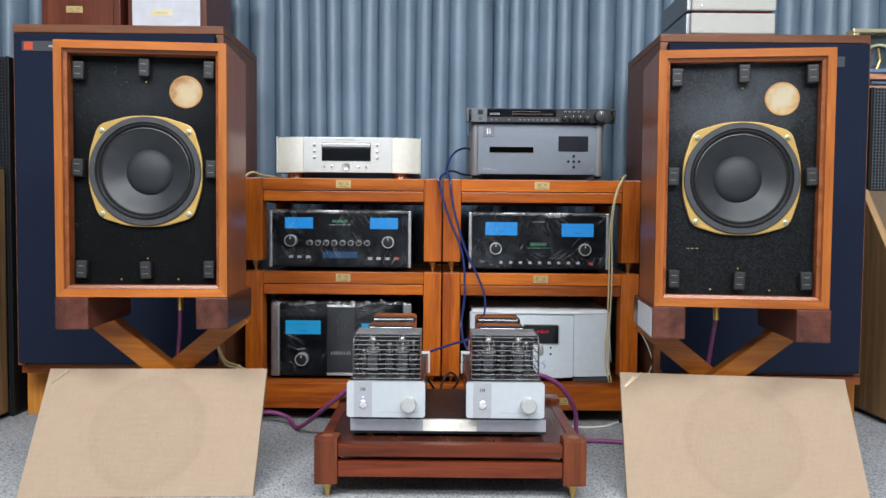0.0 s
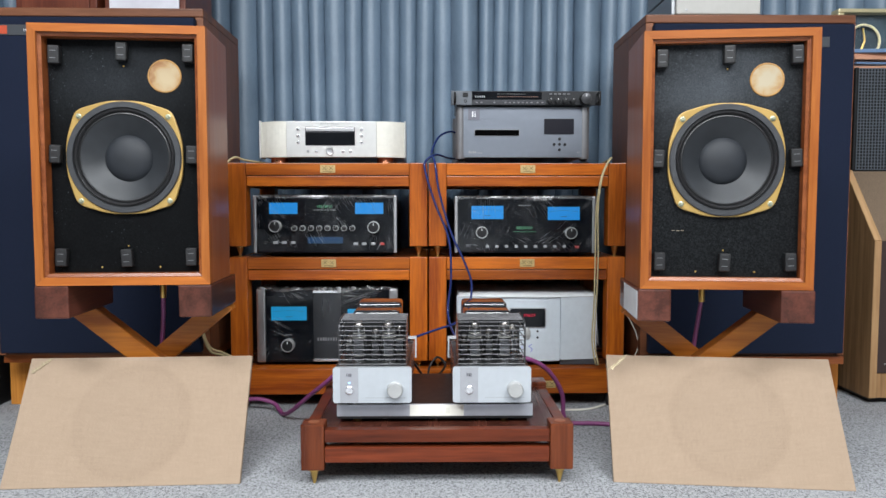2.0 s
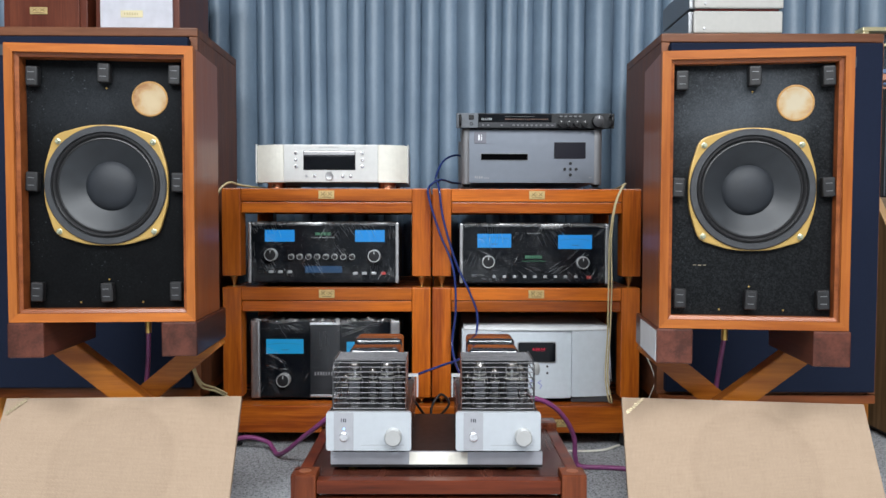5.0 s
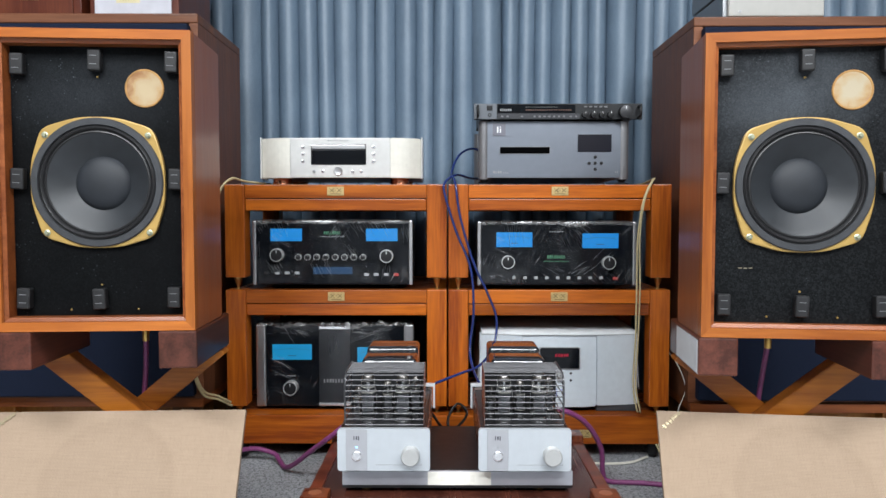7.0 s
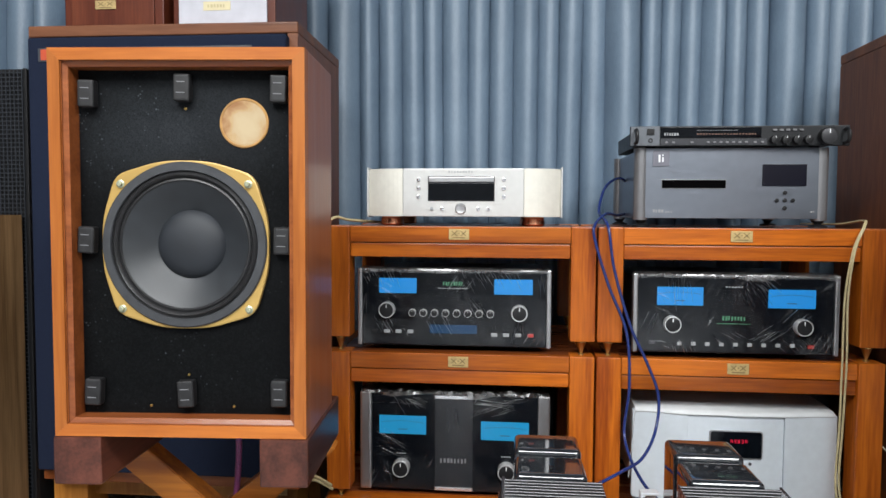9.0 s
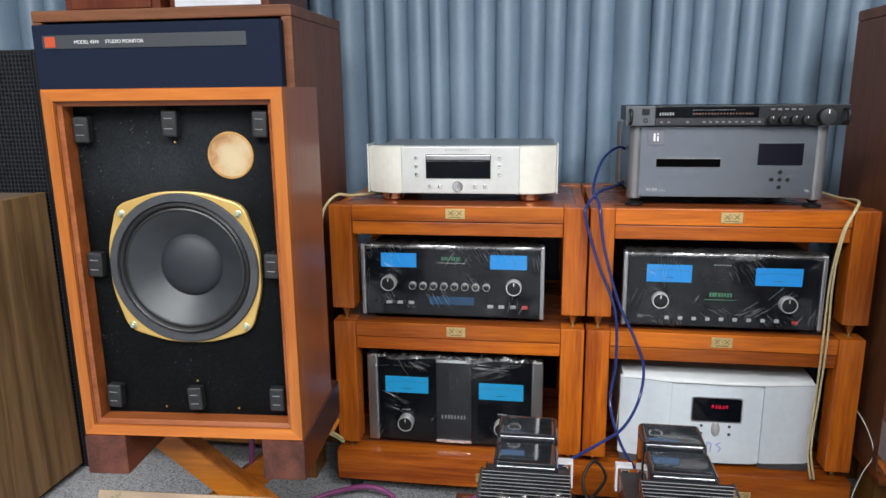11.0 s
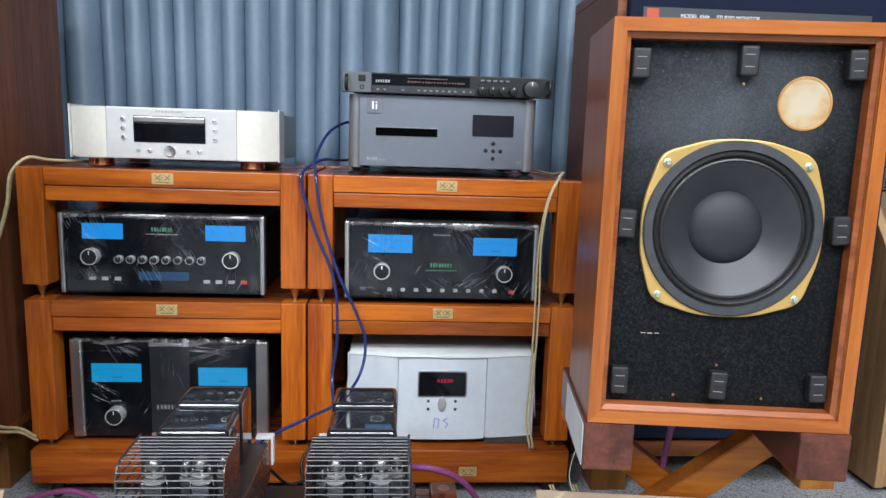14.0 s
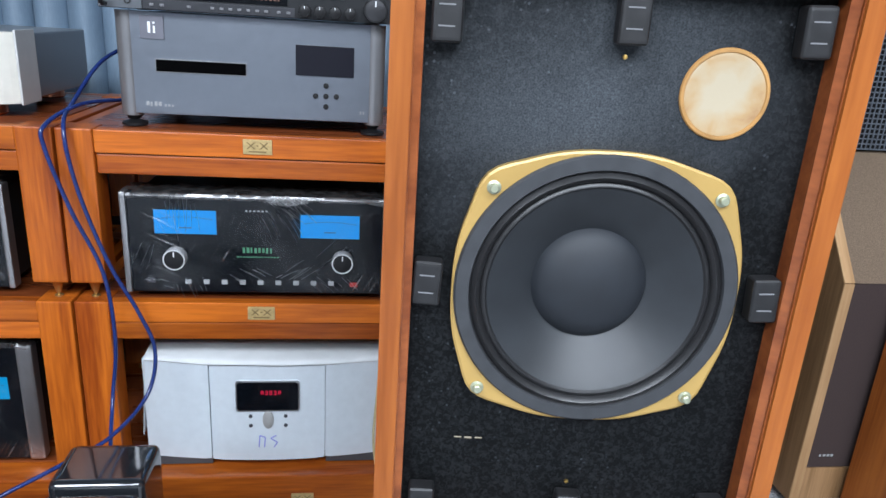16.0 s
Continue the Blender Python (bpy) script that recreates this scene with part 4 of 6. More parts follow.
def power_amp():
    w, h = 0.449, 0.232
    t = glass_front_unit("power_amplifier", pose(-0.3915, 2.318, 0.132), w, h + 0.006, 0.028, 0.005, "black glass power amplifier in loose plastic wrap, with two blue meters", "amplifier", 0.38, 0.02, 0.006)
    part("centre_panel", block(-0.045, 0.045, -0.003, -0.0003, 0.010, h + 0.004, 0.001), plain("smoked_panel", (0.016, 0.017, 0.020), 0.20), t, "smoky grey centre panel")
    for z in (0.011, h - 0.002):
        part("chrome_strip", block(-0.045, 0.045, -0.006, -0.0031, z - 0.004, z + 0.004, 0.0008), CHROME, t, "thin chrome strip")
    meter(t, -0.122, 0.160, 0.112, 0.044, True, METER_CYAN)
    meter(t, 0.120, 0.152, 0.112, 0.044, True, METER_CYAN)
    knob(t, -0.124, 0.060, 0.020, 0.024)
    knob(t, 0.124, 0.060, 0.020, 0.024)
    bars(-0.032, 0.034, 0.078, 8, 0.012, -0.0031, 8, t, DIM_KEY)
    for x in (-0.124, 0.124):
        bars(x - 0.012, x + 0.012, 0.091, 4, 0.003, -0.0002, 9, t, INK_GREY)
    film_wrap(t, -w / 2 + 0.003, w / 2 - 0.003, 0.006, h + 0.014, 47, 0.010, 2.2)
    film_creases(t, ((0.12, 0.212, 0.07, 250, 0.06, 12), (-0.10, 0.224, 0.05, 110, 0.03, 8), (0.0, 0.205, 0.05, 182, 0.03, 5), (-0.205, 0.02, 0.05, 30, 0.02, 5), (-0.115, 0.228, 0.045, 140, 0.05, 6), (0.06, 0.226, 0.09, 96, 0.02, 6), (0.16, 0.224, 0.07, 262, 0.04, 6), (-0.15, 0.226, 0.06, 92, 0.10, 4)), 6, -0.014)
    film_fold(t, w, h + 0.010, 9.0, 2.2)
    return t


def white_amp():
    w, h = 0.446, 0.238
    t = thing("power_amplifier", pose(0.243, 2.290, 0.126), "white curved-front power amplifier half covered with white foam sheet", "amplifier")
    part("body", block(-w / 2 + 0.02, w / 2 - 0.02, 0.03, 0.36, 0.012, h - 0.03, 0.006), WHITE, t)

    def bow(x):
        return 0.022 * (2 * x / w) ** 2

    def curved(x0, x1, z0, z1, push, thick=0.014):
        n = 10
        out = [(x0 + (x1 - x0) * k / n, bow(x0 + (x1 - x0) * k / n) - push) for k in range(n + 1)]
        back = [(x, y + thick) for x, y in reversed(out)]
        return slab(out + back, z0, z1, None, 0.002)

    part("centre_panel", curved(-0.104, 0.104, 0.016, h - 0.018, 0.0), PEARL, t, "pearl-white centre panel")
    for s in (-1, 1):
        a, b = sorted((s * 0.1052, s * w / 2))
        part("wing_panel", curved(a, b, 0.020, h - 0.015, 0.004), PEARL, t, "pearl-white side panel")
        part("plinth", block(*sorted((s * 0.106, s * (w / 2 - 0.004))), 0.012, 0.03, 0.002, 0.0195, 0.001), PLINTH, t, "dark grey plinth")
    disp = rounded(-0.055, 0.055, 0.134, 0.184, 0.006)
    disp = [(x, z + (0.006 * math.cos(x / 0.055 * math.pi / 2 * 1.6) - 0.004 if z < 0.15 else 0)) for x, z in disp]
    part("display_bezel", prism([(x * 1.05, 0.159 + (z - 0.159) * 1.1) for x, z in disp], -0.002, 0.004), SATIN, t)
    d = part("display", prism(disp, -0.0032, -0.002), GLASS_BLACK, t, "black display with red digits")
    bm = bmesh.new()
    for k in range(5):
        x = -0.012 + 0.0078 * k
        for dz in (-0.0036, 0, 0.0036)[(k in (0, 4)):]:
            solid(bm, x, x + 0.0045, -0.0038, -0.0032, 0.163 + dz - 0.0004, 0.163 + dz + 0.0004)
        for side in (0.0, 0.0036)[(k in (1, 3)):]:
            solid(bm, x + side, x + side + 0.0009, -0.0038, -0.0032, 0.1595, 0.1665)
    part("digits", bm, LED_RED, d, "glowing red digits")
    part("oval_button", turned([(0, -0.004), (0.0105, -0.004), (0.0105, 0.003), (0.008, 0.0045), (0, 0.0045)], seg=28), KNOB_GREY, t, "", True).matrix_basis = pose(0, 0, 0.105) @ Matrix.Diagonal((0.95, 1, 1.75, 1))
    for x in (-0.032, 0.032):
        for z in (0.092, 0.112):
            part("led", turned([(0, -0.003), (0.0035, -0.003), (0.0035, 0.0016), (0, 0.002)], at=(x, 0, z), seg=14), INK_DARK, t)
    mark = bmesh.new()
    for a, b in (((-0.016, 0.070), (-0.018, 0.045)), ((-0.016, 0.070), (-0.006, 0.066)), ((-0.006, 0.066), (-0.008, 0.045)), ((0.014, 0.070), (0.004, 0.064)), ((0.004, 0.064), (0.016, 0.055)), ((0.016, 0.055), (0.010, 0.045))):
        hose([(a[0], -0.0006, a[1]), ((a[0] + b[0]) / 2, -0.0006, (a[1] + b[1]) / 2), (b[0], -0.0006, b[1])], 0.0011, mark, 6, 3)
    part("pen_mark", mark, INK_VIOLET, t, "faded violet pen strokes")
    sheet = bmesh.new()
    rows = []
    for i in range(33):
        u = -1 + 2 * i / 32
        x = u * (w / 2 + 0.010)
        side = max(0.0, (abs(u) - 0.93) / 0.07)
        row = []
        for j, (yy, zz) in enumerate(((-0.0050, -0.0190), (-0.0052, -0.0165), (-0.0030, -0.0125), (0.004, -0.0085), (0.06, -0.005), (0.2, -0.005), (0.34, -0.009))):
            wob = 0.0014 * noise.noise((x * 14, j * 0.7, 8.0))
            if abs(u) > 0.99:
                zz -= 0.15
            row.append(sheet.verts.new((x - side * 0.004 * (1 if u > 0 else -1), yy + bow(x) + wob * (j < 4), h + zz - side * 0.006 + wob)))
        rows.append(row)
    for a, b in zip(rows, rows[1:]):
        for j in range(len(a) - 1):
            sheet.faces.new((a[j], a[j + 1], b[j + 1], b[j]))
    ob = part("foam_cover", sheet, WHITE_MATT, t, "thin white foam sheet draped over the top", True)
    mod = ob.modifiers.new("thickness", "SOLIDIFY")
    mod.thickness = 0.002
    feet(t, (-0.16, 0.16), (0.06, 0.3), 0.0, 0.0125, 0.018, BLACK, "")
    return t


def cd_player():
    w, h = 0.456, 0.112
    t = thing("cd_player", pose(-0.3745, 2.330, 0.766), "champagne-silver disc player on copper feet, standing on the rack", "disc player")
    z0 = 0.021
    n = 8
    part("body", block(-w / 2 + 0.004, w / 2 - 0.004, 0.046, 0.34, z0 + 0.002, z0 + h - 0.003, 0.003), CASE_GREY, t)
    for s in (-1, 1):
        out = []
        for k in range(n + 1):
            u = k / n
            out.append((s * (0.142 + (w / 2 - 0.142) * u), -0.002 + 0.030 * u ** 2.2))
        out += [(s * w / 2, 0.045), (s * 0.142, 0.045)]
        part("cheek", slab(out if s > 0 else out[::-1], z0, z0 + h, None, 0.0015), CHAMPAGNE, t, "curved champagne side panel")
        part("side_plate", block(*sorted((s * (w / 2 + 0.0003), s * (w / 2 + 0.004))), 0.020, 0.09, z0 - 0.002, z0 + h + 0.004, 0.0015), SILVER, t)
    part("front_panel", block(-0.1415, 0.1415, -0.004, 0.04, z0, z0 + h, 0.002), SILVER, t, "flat silver front panel")
    part("tray", block(-0.080, 0.072, -0.0065, -0.0041, z0 + 0.081, z0 + 0.092, 0.001), STEEL, t, "disc tray lid")
    part("tray_gap", block(-0.082, 0.074, -0.0052, -0.0041, z0 + 0.036, z0 + 0.094, 0.0005), BLACK, t)
    part("display", block(-0.080, 0.072, -0.0062, -0.0053, z0 + 0.038, z0 + 0.078, 0.0004), GLASS_BLACK, t, "dark display window")
    bars(-0.034, 0.026, z0 + 0.104, 9, 0.004, -0.0041, 12, t, INK_GREY)
    for x in (-0.104, 0.095):
        for z in (0.046, 0.066, 0.086):
            part("button", turned([(0, 0.004), (0.0045, 0.004), (0.0045, 0.008), (0, 0.009)], at=(x, 0, z0 + z), seg=16), CHROME, t, "", True)
    for x in (-0.073, -0.048, 0.036, 0.060):
        part("button", turned([(0, 0.004), (0.004, 0.004), (0.004, 0.008), (0, 0.009)], at=(x, 0, z0 + 0.018), seg=16), CHROME if x > -0.06 else INK_GREY, t, "", True)
    part("dial", turned([(0, 0.004), (0.0125, 0.004), (0.0125, 0.007), (0.011, 0.0085), (0.004, 0.0075), (0, 0.0075)], at=(-0.005, 0, z0 + 0.018), seg=28), STEEL, t, "", True)
    feet(t, (-0.175, 0.165), (0.05, 0.29), 0.0, z0 + 0.001, 0.028, COPPER, "polished copper foot")
    return t


def transport():
    w, h = 0.424, 0.158
    t = thing("cd_transport", pose(0.2275, 2.318, 0.766), "slate-grey metal disc player on cone feet, standing on the rack", "disc player")
    z0 = 0.020
    part("body", block(-w / 2 + 0.012, w / 2 - 0.012, 0.014, 0.33, z0, z0 + h - 0.002, 0.002), SLATE, t)
    part("front_panel", block(-w / 2 + 0.016, w / 2 - 0.016, 0.002, 0.0135, z0, z0 + h, 0.001), SLATE, t, "slate-grey anodised front panel")
    for s in (-1, 1):
        for y in (0.016, 0.32):
            part("corner_post", turned([(0, z0 - 0.004), (0.016, z0 - 0.004), (0.0165, z0), (0.0165, z0 + h), (0, z0 + h)], "z", 28, (s * (w / 2 - 0.0165), y, 0)), SLATE_POST, t, "round grey corner post", True)
            part("cone_foot", turned([(0, 0.0), (0.020, 0.0), (0.020, 0.004), (0.007, 0.008), (0.014, z0 - 0.0045), (0, z0 - 0.0045)], "z", 24, (s * (w / 2 - 0.018), y, 0)), BLACK, t, "black cone foot", True)
    part("disc_slot", block(-0.151, -0.012, -0.0005, 0.0019, z0 + 0.068, z0 + 0.086, 0.0005), VOID, t)
    part("slot_bezel", block(-0.1525, -0.0105, 0.0008, 0.0019, z0 + 0.0665, z0 + 0.0875, 0.0003), SLATE_POST, t)
    part("display", block(0.067, 0.161, -0.0006, 0.0019, z0 + 0.073, z0 + 0.121, 0.0004), LED_DIM, t, "unlit dark blue display")
    part("badge", block(-0.172, -0.136, -0.0004, 0.0019, z0 + 0.117, z0 + 0.152, 0.0004), plain("light_badge", (0.17, 0.17, 0.20), 0.4, 0.4), t, "square badge")
    bm = bmesh.new()
    solid(bm, -0.160, -0.156, -0.001, -0.0004, z0 + 0.126, z0 + 0.143)
    solid(bm, -0.152, -0.149, -0.001, -0.0004, z0 + 0.126, z0 + 0.137)
    solid(bm, -0.152, -0.149, -0.001, -0.0004, z0 + 0.140, z0 + 0.143)
    part("badge_mark", bm, INK_WHITE, t)
    for dx, dz in ((0, 0), (0.017, 0), (-0.017, 0), (0, 0.017), (0, -0.017)):
        part("button", turned([(0, -0.001), (0.0045, -0.001), (0.0045, 0.001), (0, 0.0015)], at=(0.116 + dx, 0, z0 + 0.041 + dz), seg=16), BLACK, t)
    bars(-0.170, -0.145, z0 + 0.016, 4, 0.008, 0.0018, 15, t, INK_GREY)
    bars(-0.142, -0.125, z0 + 0.014, 3, 0.004, 0.0018, 16, t, INK_GREY)
    bars(0.172, 0.182, z0 + 0.016, 2, 0.005, 0.0018, 17, t, INK_GREY)
    return t


def tuner():
    w, h = 0.468, 0.044
    t = thing("tuner", pose(0.2355, 2.302, 0.9445), "thin black rack-mount tuner with grey ends, lying on the disc player", "tuner")
    part("body", block(-0.215, 0.215, 0.011, 0.30, 0.006, h - 0.001, 0.002), BLACK, t)
    part("front_panel", block(-w / 2, w / 2, 0.0, 0.010, 0.002, h + 0.002, 0.0015), plain("tuner_face", (0.011, 0.012, 0.014), 0.45, 0.3), t, "dark metal front panel")
    part("left_plate", block(-w / 2 + 0.001, -0.170, -0.0014, -0.0002, 0.003, h + 0.001, 0.0004), plain("steel_end", (0.13, 0.14, 0.155), 0.4, 0.6), t, "grey steel end plate")
    part("dial_window", block(-0.168, 0.048, -0.0016, -0.0002, 0.020, h - 0.001, 0.0004), GLASS_BLACK, t, "dark dial window")
    part("key_strip", block(-0.168, 0.060, -0.0016, -0.0002, 0.0035, 0.0175, 0.0004), plain("key_strip", (0.045, 0.046, 0.052), 0.4, 0.5), t)
    bars(-0.160, -0.128, 0.028, 6, 0.007, -0.0017, 18, t, INK_GREY)
    bars(-0.09, 0.0, 0.036, 16, 0.002, -0.0017, 19, t, plain("dim_ink", (0.13, 0.13, 0.13), 0.5))
    bars(-0.09, 0.04, 0.028, 20, 0.004, -0.0017, 20, t, plain("brown_ink", (0.10, 0.045, 0.03), 0.5))
    push_buttons(t, [-0.155, -0.14, -0.10] + [-0.065 + 0.0135 * k for k in range(7)] + [0.035, 0.05], 0.010, 0.006, 0.004, {k: DIM_KEY for k in range(12)})
    for k in range(5):
        part("small_key", block(0.072 + 0.014 * k, 0.080 + 0.014 * k, -0.004, 0, 0.0345, 0.0385, 0.0006), DIM_KEY, t)
    for k in range(4):
        knob(t, 0.075 + 0.0235 * k, 0.015, 0.0095, 0.013, BLACK, BLACK)
    knob(t, 0.185, 0.022, 0.0185, 0.018, BLACK, CAGE)
    part("power_key", block(-0.198, -0.182, -0.005, -0.0014, 0.027, 0.040, 0.001), BLACK, t)
    part("jack", turned([(0, 0.0), (0.005, 0.0), (0.005, 0.003), (0.003, 0.003), (0.003, 0.001), (0, 0.001)], at=(-0.190, 0, 0.014), seg=18), BLACK, t, "", True)
    for s in (-1, 1):
        x = s * (w / 2 - 0.011)
        part("handle", hose([(x, 0.0, 0.008), (x, -0.016, 0.009), (x, -0.022, 0.016), (x, -0.022, 0.028), (x, -0.016, 0.036), (x, 0.0, 0.037)], 0.0038), BLACK, t, "black bow handle", True)
    feet(t, (-0.18, 0.18), (0.05, 0.26), 0.0005, 0.0065, 0.012, BLACK, "")
    return t


preamp()
integrated()
power_amp()
white_amp()
cd_player()
transport()
tuner()

# ---------------------------------------------------------------- amplifier stand and valve amplifiers
AS = thing("amplifier_stand", pose(-0.047, 1.652, 0), "low dark red-brown lacquered wooden amplifier stand on the carpet", "amplifier stand")
for x0 in (-0.308, 0.255):
    for y0 in (0.0, 0.377):
        p = part("post", block(x0, x0 + 0.053, y0, y0 + 0.053, 0.038, 0.143, 0.004), STAND_Z, AS)
        part("inlay", turned([(0.013, 0.142), (0.013, 0.1436), (0.009, 0.1438), (0, 0.1438)], "z", 20, (x0 + 0.0265, y0 + 0.0265, 0)), plain("inlay_wood", (0.22, 0.075, 0.035), 0.3), p, "round wooden plug")
        spike(x0 + 0.0265, y0 + 0.0265, 0.0, 0.038, AS)
for y0, y1 in ((0.004, 0.030), (0.400, 0.426)):
    part("upper_rail", block(-0.2544, 0.2544, y0, y1, 0.1015, 0.130, 0.002), STAND_X, AS)
    part("lower_rail", block(-0.2544, 0.2544, y0, y1, 0.055, 0.0905, 0.002), STAND_X, AS)
for s in (-1, 1):
    a, b = sorted((s * 0.304, s * 0.278))
    part("side_rail", block(a, b, 0.0535, 0.3765, 0.055, 0.130, 0.002), STAND_X, AS)
part("top_board", block(-0.2775, 0.2775, 0.0305, 0.3995, 0.108, 0.1285, 0.001), STAND_TOP, AS, "dark polished top board")

DN = thing("slim_player", pose(-0.052, 1.715, 0.1285), "slim black unit with silver front edge under the valve amplifiers", "audio unit")
part("body", block(-0.228, 0.228, 0.008, 0.30, 0.011, 0.043, 0.002), BLACK, DN)
part("front_panel", block(-0.229, 0.229, 0.0, 0.0075, 0.015, 0.043, 0.001), plain("dull_silver", (0.46, 0.48, 0.53), 0.32, 0.4), DN, "silver front edge")
part("lower_lip", block(-0.229, 0.229, 0.001, 0.0075, 0.009, 0.0148, 0.0005), BLACK, DN)
part("label_plate", block(-0.059, 0.067, -0.0008, -0.0001, 0.0155, 0.0425, 0.0003), plain("pale_label", (0.86, 0.84, 0.76), 0.45), DN, "cream label plate")
bars(-0.033, 0.040, 0.029, 5, 0.014, -0.0009, 22, DN, plain("pale_letter", (0.79, 0.77, 0.69), 0.5))
feet(DN, (-0.185, 0.165), (0.04, 0.26), 0.0, 0.0115, 0.011, BRASS, "small brass foot")


def valve(parent, x, y, z, h, r, big=True):
    at = (x, y, 0)
    g = part("valve", turned([(r * 0.75, z + h * 0.13), (r, z + h * 0.19), (r, z + h * 0.60), (r * 0.82, z + h * 0.70), (r * 0.76, z + h * 0.86), (r * 0.60, z + h * 0.95), (r * 0.30, z + h * 0.99), (0, z + h)], "z", 24, at), TUBE_GLASS, parent, "clear glass valve", True)
    g.visible_shadow = False
    part("valve_base", turned([(0, z), (r * 0.95, z), (r * 0.95, z + h * 0.05), (r * 0.78, z + h * 0.06), (r * 0.78, z + h * 0.135), (0, z + h * 0.135)], "z", 20, at), VALVE_BASE, g, "", True)
    part("anode", block(x - r * 0.62, x + r * 0.62, y - r * 0.4, y + r * 0.4, z + h * 0.22, z + h * 0.58, 0.0015), DARK_METAL, g)
    part("getter", turned([(r * 0.71, z + h * 0.82), (r * 0.66, z + h * 0.89), (r * 0.52, z + h * 0.945), (r * 0.25, z + h * 0.975), (0, z + h * 0.98)], "z", 20, at), GETTER, g, "silvered crown", True)
    for zz, rr in ((0.205, 0.85), (0.60, 0.82), (0.69, 0.6)):
        part("mica", turned([(0, z + h * zz), (r * rr, z + h * zz), (r * rr, z + h * (zz + 0.012)), (0, z + h * (zz + 0.012))], "z", 16, at), MICA, g)
    part("support_wire", turned([(0, z + h * 0.58), (r * 0.12, z + h * 0.58), (r * 0.12, z + h * 0.80), (0, z + h * 0.80)], "z", 8, at), STEEL, g)


def valve_amp(m, inner, label, lit):
    """inner: the side on which the white bracket sits (1 right, -1 left)."""
    t = thing("valve_amplifier", m, label, "valve amplifier", "pair of valve amplifiers")
    w = 0.179
    part("chassis", block(-w / 2 + 0.006, w / 2 - 0.006, 0.012, 0.33, 0.008, 0.083, 0.002), CAGE, t)
    part("front_panel", prism(rounded(-w / 2, w / 2, 0.006, 0.088, 0.006), 0.0, 0.011, None, 0.0), TUBE_FACE, t, "white satin front panel", True)
    part("face_strip", block(-0.073, -0.032, -0.0012, -0.0001, 0.0065, 0.0875, 0.0004), TUBE_STRIP, t, "grey vertical strip")
    k = part("volume_knob", turned([(0, 0), (0.0178, 0), (0.0178, 0.016), (0.0158, 0.019), (0, 0.019)], at=(0.052, 0, 0.038), seg=32), KNOB_GREY, t, "round grey volume knob", True)
    b = part("power_button", turned([(0.0095, 0.001), (0.0095, 0.004), (0.008, 0.005), (0.0078, 0.0035), (0, 0.0038)], at=(-0.052, 0, 0.036), seg=24), CHROME, t, "", True)
    part("pilot_lamp", turned([(0, 0.001), (0.0022, 0.001), (0.0022, 0.002), (0, 0.0024)], at=(-0.052, 0, 0.053), seg=14), LED_BLUE if lit else INK_GREY, t, "lit blue pilot lamp" if lit else "unlit pilot lamp")
    bars(-0.058, -0.045, 0.071, 3, 0.009, -0.0013, 31, t, INK_DARK)
    bars(-0.015, 0.075, 0.018, 22, 0.0016, -0.0001, 32, t, INK_GREY)
    feet(t, (-0.055, 0.055), (0.048, 0.28), -0.008, 0.0085, 0.013, BLACK, "")
    # cage: two end plates and cross rods along a bent line
    c0, c1 = 0.016, 0.120
    ridge = [(c0, 0.094), (c0, 0.128), (c0 + 0.001, 0.160), (c0 + 0.005, 0.178), (c0 + 0.014, 0.188), (c0 + 0.03, 0.192), (c1, 0.194)]
    cage = part("valve_cage", block(-0.077, 0.077, c1 - 0.003, c1, 0.085, 0.192, 0.0005), BLACK, t, "black wire valve cage")
    for s in (-1, 1):
        bm = bmesh.new()
        line = [Vector((s * 0.077, y, z)) for y, z in ridge]
        outer = [(v.y, v.z) for v in line] + [(c1, 0.085), (c0, 0.085)]
        va = [bm.verts.new((s * 0.0765, y, z)) for y, z in outer]
        vb = [bm.verts.new((s * 0.0778, y, z)) for y, z in outer]
        bm.faces.new(va)
        bm.faces.new(vb[::-1])
        for i in range(len(va)):
            bm.faces.new((va[i], vb[i], vb[(i + 1) % len(va)], va[(i + 1) % len(va)]))
        if s == -inner:
            # open side: only a rim
            bm.free()
            bm = bmesh.new()
            hose([(s * 0.0765, y, z) for y, z in ridge], 0.0022, bm, 6, 3)
            for z in (0.11, 0.13, 0.15, 0.17):
                hose([(s * 0.0765, c0, z), (s * 0.0765, (c0 + c1) / 2, z), (s * 0.0765, c1, z)], 0.0014, bm, 6, 1)
        part("cage_side", bm, CAGE if s == -inner else CAGE_PLATE, cage)
    pts = []
    for k in range(8):
        pts.append((c0 - 0.001, 0.092 + 0.0111 * k))
    pts += [(c0 + 0.004, 0.179), (c0 + 0.011, 0.187)]
    for k in range(8):
        pts.append((c0 + 0.020 + 0.0105 * k, 0.191 + 0.0004 * k))
    for y, z in pts:
        part("rod", hose([(-0.077, y, z), (0, y, z), (0.077, y, z)], 0.0012, None, 6, 1), CAGE, cage)
    for x, y, h, r, big in ((-0.036, 0.060, 0.104, 0.0175, True), (0.034, 0.060, 0.105, 0.0175, True), (-0.060, 0.098, 0.066, 0.011, False), (0.000, 0.098, 0.080, 0.0115, False), (0.058, 0.098, 0.088, 0.0125, False)):
        valve(t, x, y, 0.083, h, r, big)
    for y0, y1, top in ((0.126, 0.218, 0.198), (0.225, 0.314, 0.205)):
        part("transformer_cover", block(-0.058, 0.058, y0, y1, 0.083, top, 0.012, 5), LACQUER, t, "glossy black transformer cover", True)
    for side in (-1, 1):
        part("chassis_side", block(*sorted((side * 0.0837, side * 0.0868)), 0.0125, 0.331, 0.008, 0.0855, 0.0006), CAGE_PLATE, t, "brown side plate")
    bm = bmesh.new()
